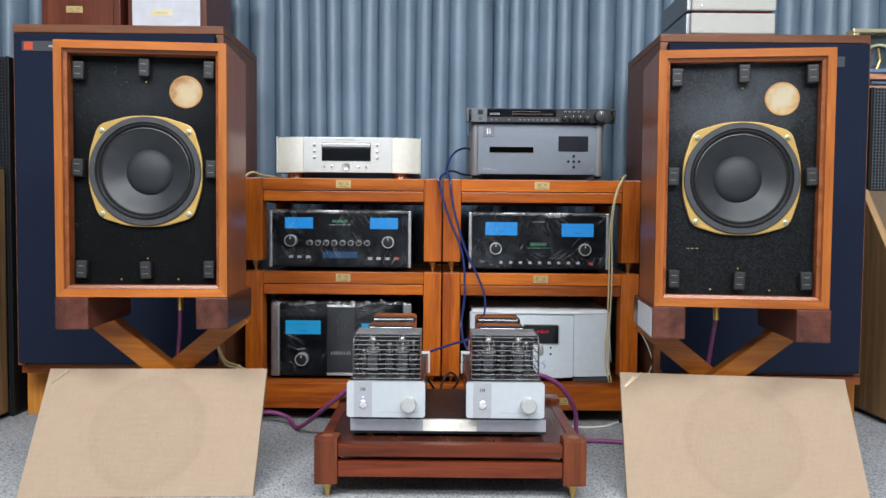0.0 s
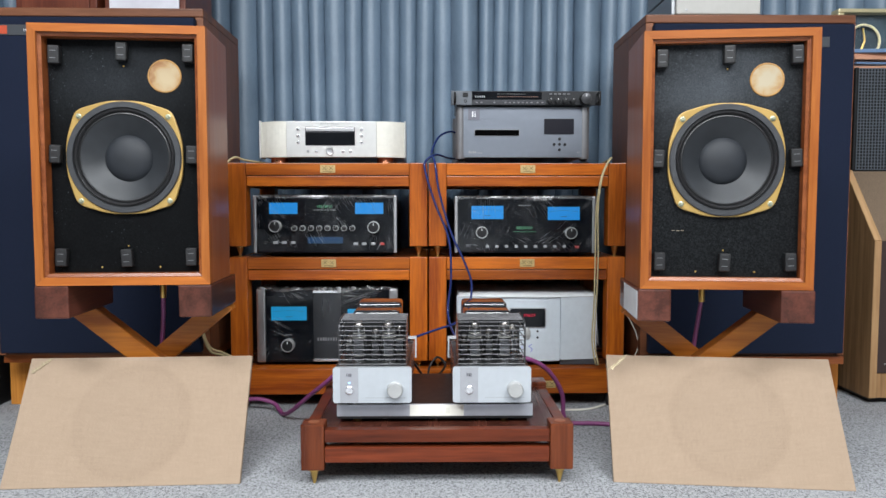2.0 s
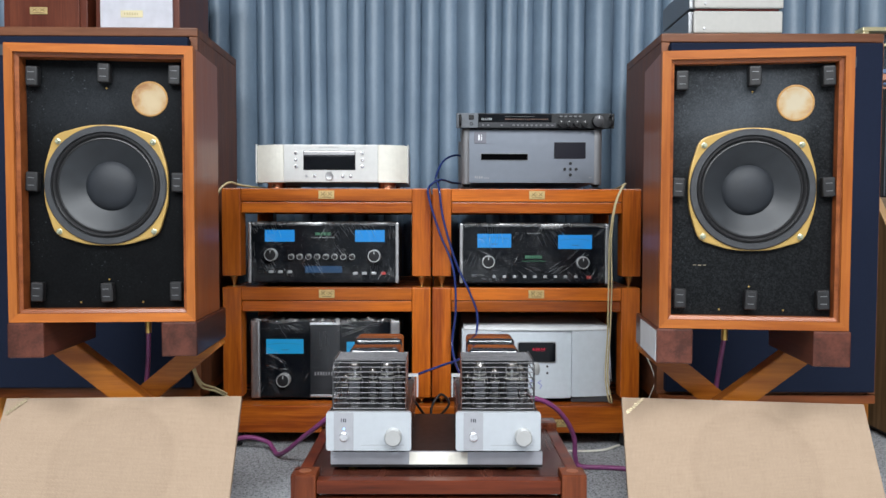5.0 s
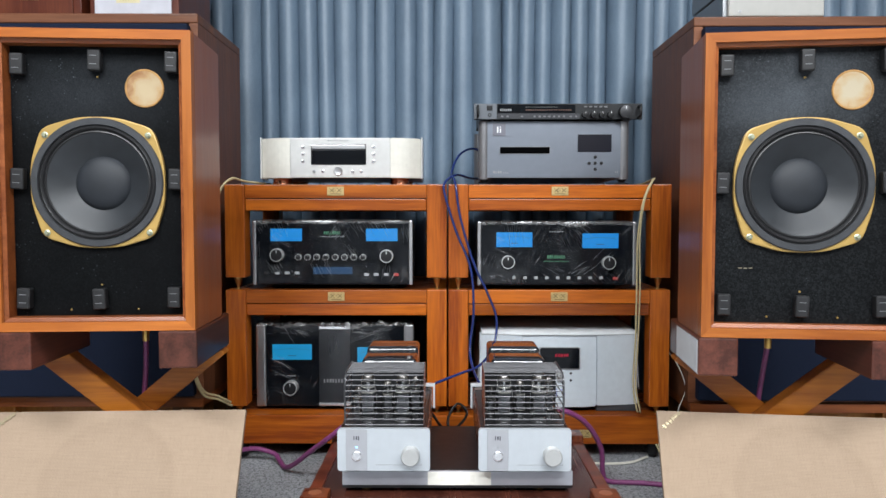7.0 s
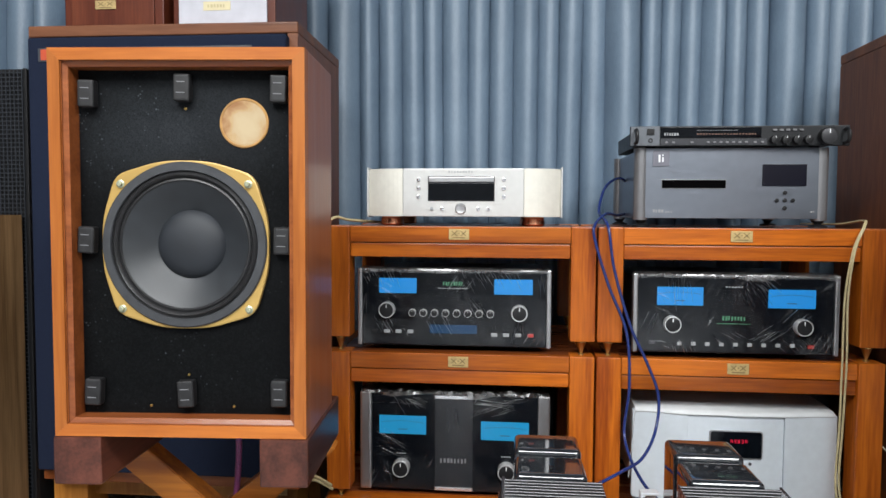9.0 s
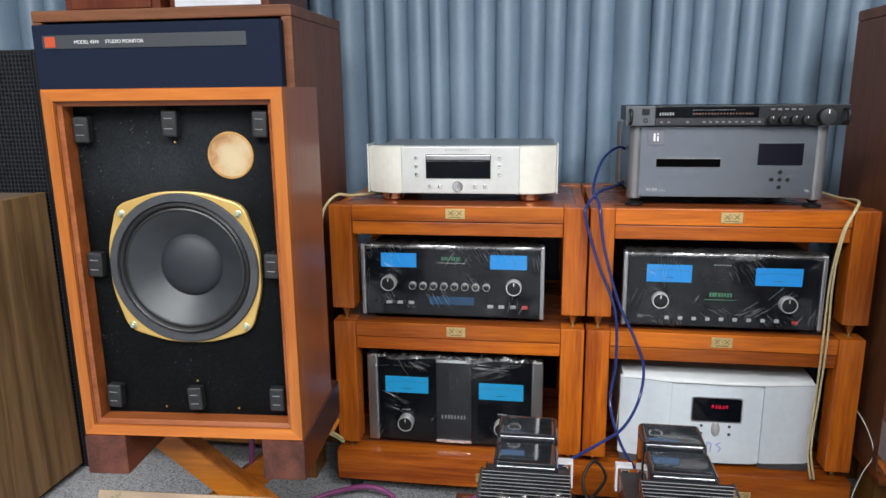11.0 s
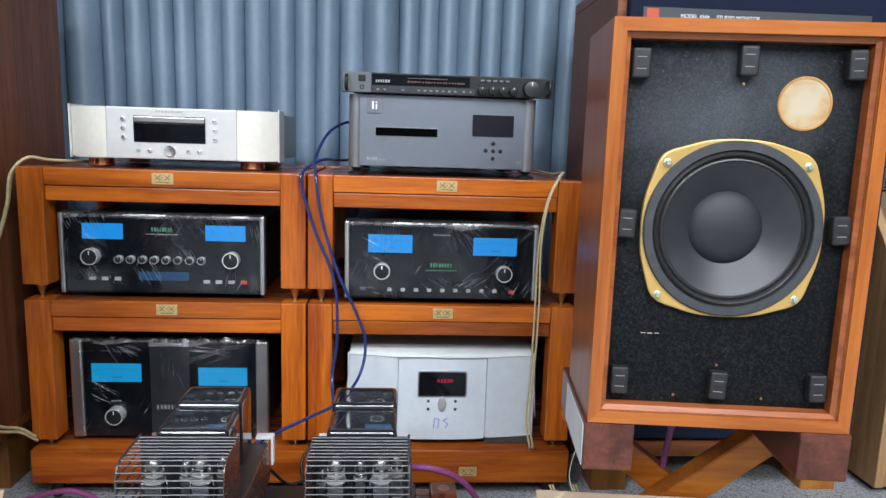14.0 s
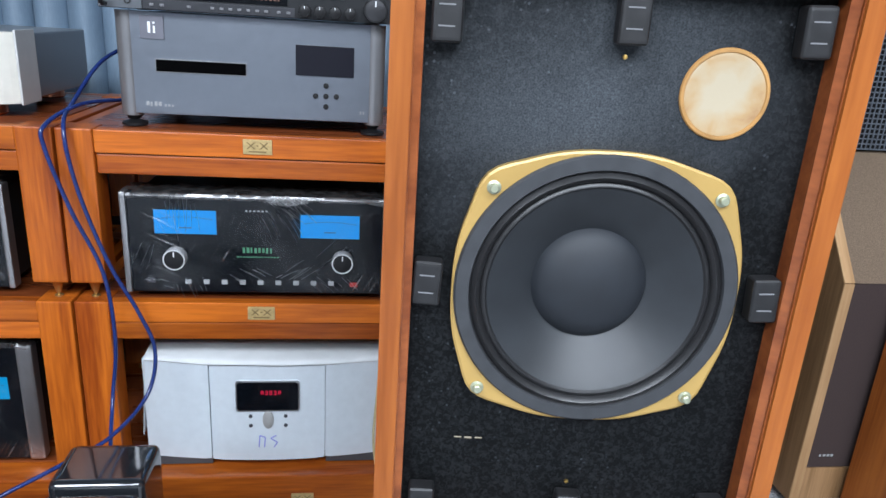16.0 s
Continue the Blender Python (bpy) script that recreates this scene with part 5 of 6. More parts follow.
    solid(bm, *sorted((inner * 0.060, inner * 0.0935)), 0.332, 0.350, 0.0885, 0.0945, 0.001)
    solid(bm, *sorted((inner * 0.0890, inner * 0.0935)), 0.332, 0.350, 0.036, 0.0885, 0.001)
    br = part("rear_bracket", bm, WHITE, t, "white angled rear bracket")
    slotted = part("slotted_plate", block(*sorted((inner * 0.064, inner * 0.0835)), 0.340, 0.344, 0.036, 0.088, 0.0008), PINK_WHITE, br, "pinkish-white slotted plate")
    bm = bmesh.new()
    for z in (0.050, 0.064, 0.078):
        solid(bm, *sorted((inner * 0.068, inner * 0.080)), 0.3392, 0.3398, z - 0.0016, z + 0.0016)
    part("slot", bm, VOID, slotted)
    return t


valve_amp(pose(-0.195, 1.679, 0.1795), 1, "small white-fronted valve amplifier with its blue lamp lit", True)
valve_amp(pose(0.078, 1.679, 0.1795), -1, "small white-fronted valve amplifier with black wire cage", False)

# ---------------------------------------------------------------- bare monitors on V-leg stands
SD = 0.205


def driver(parent, x, z, y):
    """A ten-inch drive unit on a yellow four-eared frame."""
    seg = 96
    bm = bmesh.new()
    outl = []
    for k in range(seg):
        a = 2 * math.pi * k / seg
        r = 0.1282 / (abs(math.cos(a)) ** 2.55 + abs(math.sin(a)) ** 2.55) ** (1 / 2.55) + 0.0085 * math.exp(-(((a % (math.pi / 2)) - math.pi / 4) / 0.17) ** 2)
        outl.append((x + r * math.cos(a), z + r * math.sin(a)))
    hole = [(x + 0.115 * math.cos(2 * math.pi * k / seg), z + 0.115 * math.sin(2 * math.pi * k / seg)) for k in range(seg)]
    loops = [[bm.verts.new((px, yy, pz)) for px, pz in ring] for ring, yy in ((outl, y - 0.0005), (outl, y - 0.0085), ([(x + (px - x) * 0.985, z + (pz - z) * 0.985) for px, pz in outl], y - 0.0095), (hole, y - 0.0095))]
    for la, lb in zip(loops, loops[1:]):
        for k in range(seg):
            bm.faces.new((la[k], la[(k + 1) % seg], lb[(k + 1) % seg], lb[k]))
    d = part("drive_unit", bm, BASKET, parent, "yellow four-cornered drive unit frame")
    part("gasket", turned([(0.1265, 0.009), (0.1265, 0.012), (0.1245, 0.0142), (0.1135, 0.0142), (0.1125, 0.012)], at=(x, y, z), seg=72), GASKET, d, "dark grey gasket ring", True)
    part("surround", turned([(0.1128, 0.0125), (0.1115, 0.0105), (0.110, 0.0125), (0.107, 0.0150), (0.104, 0.0125), (0.1025, 0.009), (0.1005, 0.0112), (0.0985, 0.0115), (0.0965, 0.0092)], at=(x, y, z), seg=72), RUBBER, d, "rolled rubber surround", True)
    part("cone", turned([(0.0967, 0.0095), (0.095, 0.0085), (0.080, -0.001), (0.066, -0.0105), (0.052, -0.0190)], at=(x, y, z), seg=72), CONE, d, "dark grey paper cone", True)
    part("dust_cap", turned([(0.0538, -0.0185), (0.0527, -0.0165), (0.046, -0.0105), (0.035, -0.0055), (0.021, -0.0022), (0.009, -0.0008), (0, -0.0005)], at=(x, y, z), seg=48), CAP, d, "black domed dust cap", True)
    for sx in (-1, 1):
        for sz in (-1, 1):
            part("bolt", turned([(0, 0.009), (0.0062, 0.009), (0.0062, 0.0105), (0.004, 0.0115), (0.004, 0.0155), (0.003, 0.0165), (0, 0.0165)], at=(x + sx * 0.098, y, z + (0.0925 if sz > 0 else -0.0985)), seg=14), BOLT, d, "", True)
    return d


def monitor(m, baffle, label, seed, paper, disc, SW, SH, deep, cz):
    """deep: how far the baffle lies behind the frame; cz: height of the drive unit over the base."""
    t = thing("loudspeaker", m, label, "loudspeaker", "pair of bare monitors")
    w, b = SW / 2, 0.018
    # cabinet shell
    part("side_panel", block(-w, -w + 0.018, 0.0205, SD, 0.0, SH, 0.0015), BOX_Z, t)
    part("side_panel", block(w - 0.018, w, 0.0205, SD, 0.0, SH, 0.0015), BOX_Z, t)
    part("top_panel", block(-w + 0.0185, w - 0.0185, 0.0205, SD, SH - 0.018, SH, 0.001), MOULD, t)
    part("bottom_panel", block(-w + 0.0185, w - 0.0185, 0.0205, SD, 0.0, 0.018, 0.001), MOULD, t)
    part("back_panel", block(-w + 0.0185, w - 0.0185, SD - 0.018, SD - 0.001, 0.0185, SH - 0.0185, 0), BLACK_MATT, t)
    # front frame
    for name, mat, pts in (("frame_side", FRAME_Z, ((-w, 0), (-w, SH), (-w + b, SH - b), (-w + b, b))), ("frame_side", FRAME_Z, ((w, 0), (w, SH), (w - b, SH - b), (w - b, b))),
                           ("frame_top", FRAME_X, ((-w, SH), (w, SH), (w - b, SH - b), (-w + b, SH - b))), ("frame_bottom", FRAME_X, ((-w, 0), (w, 0), (w - b, b), (-w + b, b)))):
        part(name, prism(pts, 0.0, 0.020, None, 0.0002), mat, t)
    groove = bmesh.new()
    for g0, g1, h0, h1 in ((-w + b - 0.0002, -w + b + 0.0012, b, SH - b), (w - b - 0.0012, w - b + 0.0002, b, SH - b), (-w + b, w - b, SH - b - 0.0012, SH - b + 0.0002), (-w + b, w - b, b - 0.0002, b + 0.0012)):
        solid(groove, g0, g1, 0.0035, 0.0058, h0, h1)
    part("groove", groove, MOULD, t)
    # inner moulding, sloping back to the baffle
    iw, ih0, ih1, q = w - b, b, SH - b, 0.008
    for name, pts in (("moulding_left", ((-iw, ih0), (-iw, ih1), (-iw + q, ih1 - q), (-iw + q, ih0 + q))), ("moulding_right", ((iw, ih0), (iw, ih1), (iw - q, ih1 - q), (iw - q, ih0 + q))),
                      ("moulding_top", ((-iw, ih1), (iw, ih1), (iw - q, ih1 - q), (-iw + q, ih1 - q))), ("moulding_bottom", ((-iw, ih0), (iw, ih0), (iw - q, ih0 + q), (-iw + q, ih0 + q)))):
        bm = bmesh.new()
        f = [bm.verts.new((px, 0.006 if k < 2 else 0.010, pz)) for k, (px, pz) in enumerate(pts)]
        g = [bm.verts.new((px, deep - 0.0005, pz)) for px, pz in pts]
        bm.faces.new(f)
        bm.faces.new(g[::-1])
        for k in range(4):
            bm.faces.new((f[k], g[k], g[(k + 1) % 4], f[(k + 1) % 4]))
        part("moulding", bm, MOULD, t)
    bm = bmesh.new()
    corner = [math.atan2(sz, sx) % (2 * math.pi) for sx, sz in ((iw, ih1 - cz), (-iw, ih1 - cz), (-iw, ih0 - cz), (iw, ih0 - cz))]
    angles = sorted({round(2 * math.pi * k / 64, 6) for k in range(64)} | {round(a, 6) for a in corner})
    rings = [[], [], [], []]
    for a in angles:
        ca, sa = math.cos(a), math.sin(a)
        reach = min((iw / abs(ca)) if abs(ca) > 1e-9 else 9, ((ih1 - cz if sa > 0 else cz - ih0) / abs(sa)) if abs(sa) > 1e-9 else 9)
        for ring, (r, yy) in zip(rings, ((reach, deep + 0.018), (reach, deep), (0.1145, deep), (0.1145, deep + 0.022))):
            ring.append(bm.verts.new((r * ca, yy, cz + r * sa)))
    for la, lb in zip(rings, rings[1:]):
        for k in range(len(angles)):
            j = (k + 1) % len(angles)
            bm.faces.new((la[k], la[j], lb[j], lb[k]))
    part("baffle", bm, baffle, t, "scuffed black-painted chipboard baffle, grey sheen put into its colour")
    driver(t, 0.0, cz, deep)
    dz = cz - 0.288
    c = part("port_cover", turned([(0.0352, 0.0006), (0.033, 0.0012), (0.030, 0.0008), (0, 0.0006)], at=(disc[0], deep - 0.0005, disc[1] + dz), seg=48), stained_material("stained_disc", (disc[0], deep - 0.001, disc[1] + dz), disc[2], disc[3]), t, "round bare-wood patch with brown stains", True)
    part("rim", turned([(0.0378, 0.0004), (0.0368, 0.0020), (0.0345, 0.0020), (0.0338, 0.001)], at=(disc[0], deep - 0.0005, disc[1] + dz), seg=48), STAIN_RIM, c, "", True)
    rng = random.Random(seed)
    for x, z in ((-0.146, 0.516), (0.0, 0.518), (0.146, 0.516), (-0.150, 0.288), (0.150, 0.288), (-0.144, 0.054), (0.0, 0.052), (0.144, 0.054)):
        a = rng.uniform(-3, 3)
        k = part("grille_clip", block(-0.0125, 0.0125, -0.018, 0.0, -0.0205, 0.0205, 0.004, 3), CLIP, t, "dusty black plastic grille clip")
        k.matrix_basis = pose(x, deep - 0.0002, z + dz, 0, a, 0)
        bm = bmesh.new()
        for dz in (-0.008, 0.008):
            solid(bm, -0.007, 0.006, -0.0187, -0.0178, dz - 0.0006, dz + 0.0006)
        part("clip_slot", bm, DIM_KEY, k)
    for x, z in ((0.0, 0.488), (0.0, 0.079), (-0.06, 0.030), (0.07, 0.030)):
        part("screw", turned([(0, 0), (0.0022, 0), (0.0018, 0.0015), (0, 0.002)], at=(x, deep - 0.0002, z + dz), seg=10), BRASS, t)
    if paper:
        bm = bmesh.new()
        for k in range(3):
            solid(bm, -0.115 + 0.010 * k, -0.108 + 0.010 * k, deep - 0.0008, deep - 0.0001, 0.1235 + dz - 0.0005 * (k % 2), 0.1247 + dz)
        part("scratch", bm, plain("bare_chip", (0.26, 0.22, 0.16), 0.8), t, "pale scratch through the paint")
    return t


def monitor_stand(m, label, paper):
    """Two bearers on crossed legs; the monitor stands on the bearers."""
    t = thing("speaker_stand", m, label, "speaker stand", "stands of the bare monitors")
    top, bot = 0.0, -0.074
    for s in (-1, 1):
        x0, x1 = sorted((s * 0.194, s * 0.120))
        k = part("bearer", block(x0, x1, -0.002, 0.256, bot, top, 0.004), BLOCK, t, "dark brown polished bearer block")
        if paper and s < 0:
            part("paper_label", block(x0 - 0.0012, x0 - 0.0002, 0.004, SD - 0.02, bot + 0.004, top - 0.006, 0), WHITE_MATT, k, "white paper on the side")
    ground = -m.translation.z
    for s in (-1, 1):
        bm = bmesh.new()
        hi, lo = Vector((s * 0.178, 0, bot + 0.006)), Vector((-s * 0.165, 0, ground + 0.10))
        way = (lo - hi).normalized()
        nrm = Vector((way.z, 0, -way.x)) * 0.0255
        y0, y1 = (0.166, 0.2095) if (s < 0) != paper else (0.2105, 0.254)
        cut = (hi + nrm, hi - nrm, lo - nrm, lo + nrm)
        prism([(p.x, p.z) for p in cut], y0, y1, bm, 0.002)
        part("leg", bm, LEG_WOOD, t, "orange-brown slanting leg")
    part("foot_board", block(-0.19, 0.19, 0.168, 0.252, ground + 0.001, ground + 0.08, 0.004), STAND_X, t)
    return t


def at_left(z):
    return pose(-0.756, 1.692, z, 0, 0, 3.8)


def at_right(z):
    return pose(0.6042, 1.666, z, 0, 0, -6.3)


monitor_stand(at_left(0.4545), "brown wooden speaker stand with crossed slanting legs", False)
monitor_stand(at_right(0.445), "brown wooden speaker stand, white paper on one bearer", True)
monitor(at_left(0.455), BAFFLE_L, "wooden loudspeaker with its grille off, black dusty baffle", 5, False, (0.090, 0.4735, (0.40, 0.31, 0.185), (0.006, -0.010)), 0.382, 0.580, 0.038, 0.289)
monitor(at_right(0.4455), BAFFLE_R, "wooden loudspeaker with its grille off, scuffed baffle with grey sheen in its colour", 9, True, (0.0865, 0.4675, (0.385, 0.325, 0.225), (-0.003, 0.001)), 0.379, 0.578, 0.029, 0.2915)

# loose grilles leaning in front of the stands
GW, GH, GT = 0.530, 0.306, 0.012


def grille(m, ring, seed, label):
    t = thing("speaker_grille", m, label, "speaker grille", "loose grilles on the carpet")
    cloth = weave_material("beige_weave", (0.27, 0.196, 0.134), (0.405, 0.300, 0.214), 115, ring)
    part("cloth", block(-GW / 2, GW / 2, 0.0, GT, 0.0, GH, 0.002), cloth, t, "beige woven cloth with a round dust mark")
    part("backing", block(-GW / 2 + 0.004, GW / 2 - 0.004, GT + 0.0004, GT + 0.008, 0.004, GH - 0.004, 0.001), BLACK_MATT, t)
    badge = bmesh.new()
    solid(badge, -0.026, 0.034, -0.0012, -0.0003, -0.0012, 0.0012)
    for k in range(6):
        x, z = -0.022 + 0.0088 * k, 0.0
        solid(badge, x, x + 0.0062, -0.0025, -0.0004, z - 0.0045 + 0.001 * (k % 2), z + 0.0045 - 0.001 * (k % 3))
    ob = part("badge", badge, plain("aged_badge", (0.30, 0.245, 0.155), 0.4, 0.6), t, "slanting brass badge in one corner")
    ob.matrix_basis = pose(-GW / 2 + 0.026, 0, GH - 0.022, 0, -42, 0) @ Matrix.Diagonal((0.95, 1, 1.05, 1))
    return t


LEAN = math.degrees(math.atan2(0.158, 0.262))
grille(pose(-0.763, 1.662, 0.001, 0, 0, 2.6) @ pose(0, 0, 0, -LEAN, 0, 0), (0.0, 0.0, 0.150, 0.135), 1, "beige woven speaker grille leaning against the stand")
grille(pose(0.6215, 1.640, 0.001, 0, 0, -6.5) @ pose(0, 0, 0, -LEAN, 0, 0), (0.01, 0.0, 0.150, 0.135), 2, "beige woven speaker grille leaning against the stand")

# ---------------------------------------------------------------- large studio monitors behind
JW, JD, JH, JZ = 0.636, 0.385, 1.043, 0.178


def studio_monitor(m, label, drop):
    t = thing("studio_monitor", m, label, "loudspeaker", "pair of large studio monitors")
    w = JW / 2
    part("side_panel", block(-w, -w + 0.024, 0.0, JD, 0.0, JH - 0.0265, 0.002), WALNUT, t)
    part("side_panel", block(w - 0.024, w, 0.0, JD, 0.0, JH - 0.0265, 0.002), WALNUT, t)
    part("top_panel", block(-w - 0.0005, w + 0.0005, -0.004, JD, JH - 0.026, JH - 0.0004, 0.004, 3), WALNUT_EDGE, t)
    part("bottom_panel", block(-w + 0.0245, w - 0.0245, 0.0, JD, 0.0, 0.026, 0.002), WALNUT_EDGE, t)
    part("back_panel", block(-w + 0.0245, w - 0.0245, JD - 0.02, JD - 0.002, 0.0265, JH - 0.0265, 0), BLACK_MATT, t)
    for s in (-1, 1):
        part("front_edge", block(*sorted((s * w * 0.9995, s * (w - 0.0235))), -0.004, -0.0002, 0.001, JH - 0.0268, 0.001), WALNUT_EDGE, t)
    part("baffle", block(-w + 0.0245, w - 0.0245, 0.012, 0.03, 0.0265, JH - 0.0265, 0), BLACK_MATT, t)
    g = part("grille", block(-w + 0.018, w - 0.018, -0.034, -0.0045, 0.012, JH - 0.034, 0.006, 3), NAVY, t, "navy-blue stretched cloth grille")
    b = part("badge_strip", block(-w + 0.045, w - 0.095, -0.0365, -0.0342, JH - 0.030 - drop, JH - drop, 0.0006), BADGE_GREY, g, "dark grey name strip")
    part("badge", block(-w + 0.052, -w + 0.078, -0.0378, -0.0366, JH - 0.027 - drop, JH - 0.003 - drop, 0.0006), LOGO_RED, b, "orange-red square badge")
    return t


def far_words(t, drop):
    b = next(o for o in t.children_recursive if o.name.startswith("badge_strip"))
    words("MODEL 4344     STUDIO MONITOR", 0.0110, b, INK_WHITE, -JW / 2 + 0.125, -0.0368, JH - 0.0195 - drop)


def yellow_base(m, label, top, dark_side):
    t = thing("speaker_riser", m, label, "speaker riser", "bases of the studio monitors")
    w = JW / 2 + 0.028
    for s in (-1, 1):
        inner = s == dark_side
        x0, x1 = sorted((s * (w - (0.060 if inner else 0.0)), s * (w - (0.150 if inner else 0.090))))
        for y0 in (0.0, 0.20):
            part("corner_block", block(x0, x1, y0, y0 + 0.09, 0.0, top - 0.026, 0.003), BROWN_WOOD if inner else YELLOW, t, "dark brown corner block" if inner else "honey-coloured corner block")
    a, b = sorted((dark_side * (w - 0.1505), -dark_side * (w - 0.0905)))
    for y0 in (0.03, 0.23):
        part("beam", block(a, b, y0, y0 + 0.04, 0.075, top - 0.030, 0.002), YELLOW if y0 < 0.1 else MOULD, t)
    part("bearer_board", block(-JW / 2 + 0.004, JW / 2 - 0.004, -0.080, 0.295, top - 0.0255, top - 0.0005, 0.002), MOULD, t, "dark red bearer board")
    return t


JL = studio_monitor(pose(-1.058, 2.240, JZ, 0, 0, 0.5), "large walnut studio monitor with navy-blue cloth grille", 0.059)
JR = studio_monitor(pose(0.906, 2.245, JZ - 0.010, 0, 0, -0.5), "large walnut studio monitor with navy-blue cloth grille", 0.074)
far_words(JL, 0.059)
far_words(JR, 0.074)
BL = yellow_base(pose(-1.058, 2.325, 0.0), "low honey-coloured wooden speaker riser with corner blocks", JZ, 1)
BR = yellow_base(pose(0.906, 2.310, 0.0), "low honey-coloured wooden speaker riser with corner blocks", JZ - 0.010, -1)
name_plate(BL, JW / 2 - 0.077, 0.0, 0.115, 0.036, 0.02)
name_plate(BR, -JW / 2 + 0.077, 0.0, 0.115, 0.036, 0.02)

# things on the studio monitors
Z_TOP = JZ + JH
B1 = thing("wooden_speaker", pose(-1.187, 2.262, Z_TOP), "small mahogany loudspeaker box standing on the studio monitor", "loudspeaker")
part("body", block(-0.121, 0.121, 0.006, 0.26, 0.0, 0.36, 0.003), MAHOGANY, B1)
part("front_board", block(-0.1, 0.1, 0.0, 0.0055, 0.004, 0.356, 0.001), MAHOGANY, B1)
name_plate(B1, -0.016, -0.0002, 0.052, 0.05, 0.02)
B2 = thing("wooden_speaker", pose(-0.922, 2.262, Z_TOP), "small white-fronted loudspeaker box in a mahogany case", "loudspeaker")
part("body", block(-0.121, 0.121, 0.006, 0.26, 0.0, 0.36, 0.003), MAHOGANY, B2)
part("front_board", block(-0.105, 0.103, 0.0, 0.0055, 0.003, 0.34, 0.001), plain("white_cloth", (0.53, 0.53, 0.58), 0.7, var=0.08, scale=30), B2, "off-white cloth front")
part("label_tape", block(-0.046, 0.018, -0.001, -0.0001, 0.034, 0.054, 0), plain("cream_tape", (0.66, 0.58, 0.36), 0.6), B2, "cream paper label")
bars(-0.036, 0.008, 0.044, 6, 0.008, -0.0011, 41, B2, plain("faint_ink", (0.5, 0.42, 0.24), 0.6))
for k, (cx, z0, hh) in enumerate(((0.812, 0.0, 0.068), (0.814, 0.071, 0.075))):
    bx = thing("component_box", pose(cx, 2.262, Z_TOP - 0.010 + z0), "light grey metal component case stacked on the studio monitor", "component case", "stack of grey cases")
    part("body", block(-0.140, 0.128, 0.004, 0.25, 0.004, hh, 0.004), CASE_GREY, bx)
    part("front_panel", block(-0.129, 0.129, -0.008, 0.0035, 0.003, hh - 0.001, 0.007, 4), GREY_BOX, bx, "pale grey front panel")
    part("base_strip", block(-0.120, 0.120, 0.004, 0.2, 0.0, 0.0038, 0), RED if k else BLACK, bx)
    part("button", turned([(0, 0.006), (0.004, 0.006), (0.004, 0.008), (0, 0.0085)], at=(-0.098, -0.002, 0.016), seg=16), SATIN, bx)

# ---------------------------------------------------------------- speakers at both ends of the row


def angled_speaker(m, label, w, top, vert, group):
    """A floor speaker: pale walnut sides, front upright below and sloping back above."""
    t = thing("floor_speaker", m, label, "loudspeaker", group)
    d, slope = 0.46, 0.17
    side = [(0.0, 0.02), (0.0, vert), (slope, top), (d, top), (d, 0.02)]
    for x0, x1 in ((0.0, 0.022), (w - 0.022, w)):
        bm = bmesh.new()
        va = [bm.verts.new((x0, y, z)) for y, z in side]
        vb = [bm.verts.new((x1, y, z)) for y, z in side]
        bm.faces.new(va)
        bm.faces.new(vb[::-1])
        for k in range(5):
            bm.faces.new((va[k], vb[k], vb[(k + 1) % 5], va[(k + 1) % 5]))
        p = part("side_panel", bm, OAK_Z, t, "pale walnut side")
        ed = bmesh.new()
        solid(ed, x0, x1, -0.004, -0.0003, 0.021, vert, 0.001)
        part("front_edge", ed, OAK_EDGE, p, "light oak edge")
        e2 = bmesh.new()
        ln = math.hypot(slope, top - vert)
        solid(e2, x0, x1, -0.004, -0.0003, 0.0, ln, 0.001)
        ob = part("slope_edge", e2, OAK_EDGE, p)
        ob.matrix_basis = pose(0, 0, vert) @ pose(0, 0, 0, -math.degrees(math.atan2(slope, top - vert)), 0, 0)
    part("lower_cloth", block(0.0225, w - 0.0225, 0.004, 0.03, 0.10, vert - 0.002, 0.002), BROWN_CLOTH, t, "dark brown cloth")
    part("kick_board", block(0.0225, w - 0.0225, 0.003, 0.03, 0.02, 0.098, 0.001), OAK_Z, t)
    bm = bmesh.new()
    va = [bm.verts.new((0.0225, y, z)) for y, z in ((0.002, vert), (slope, top - 0.002), (d, top - 0.002), (d, 0.03), (0.031, 0.03), (0.031, vert))]
    vb = [bm.verts.new((w - 0.0225, v.co.y, v.co.z)) for v in va]
    bm.faces.new(va)
    bm.faces.new(vb[::-1])
    for k in range(6):
        bm.faces.new((va[k], vb[k], vb[(k + 1) % 6], va[(k + 1) % 6]))
    part("upper_cloth", bm, TAUPE, t, "taupe cloth over the sloping top")
    part("plinth", block(0.02, w - 0.02, 0.03, d - 0.02, 0.0, 0.0198, 0), BLACK, t)
    bars(0.05, 0.085, 0.13, 4, 0.006, 0.0038, 51, t, INK_GREY)
    return t


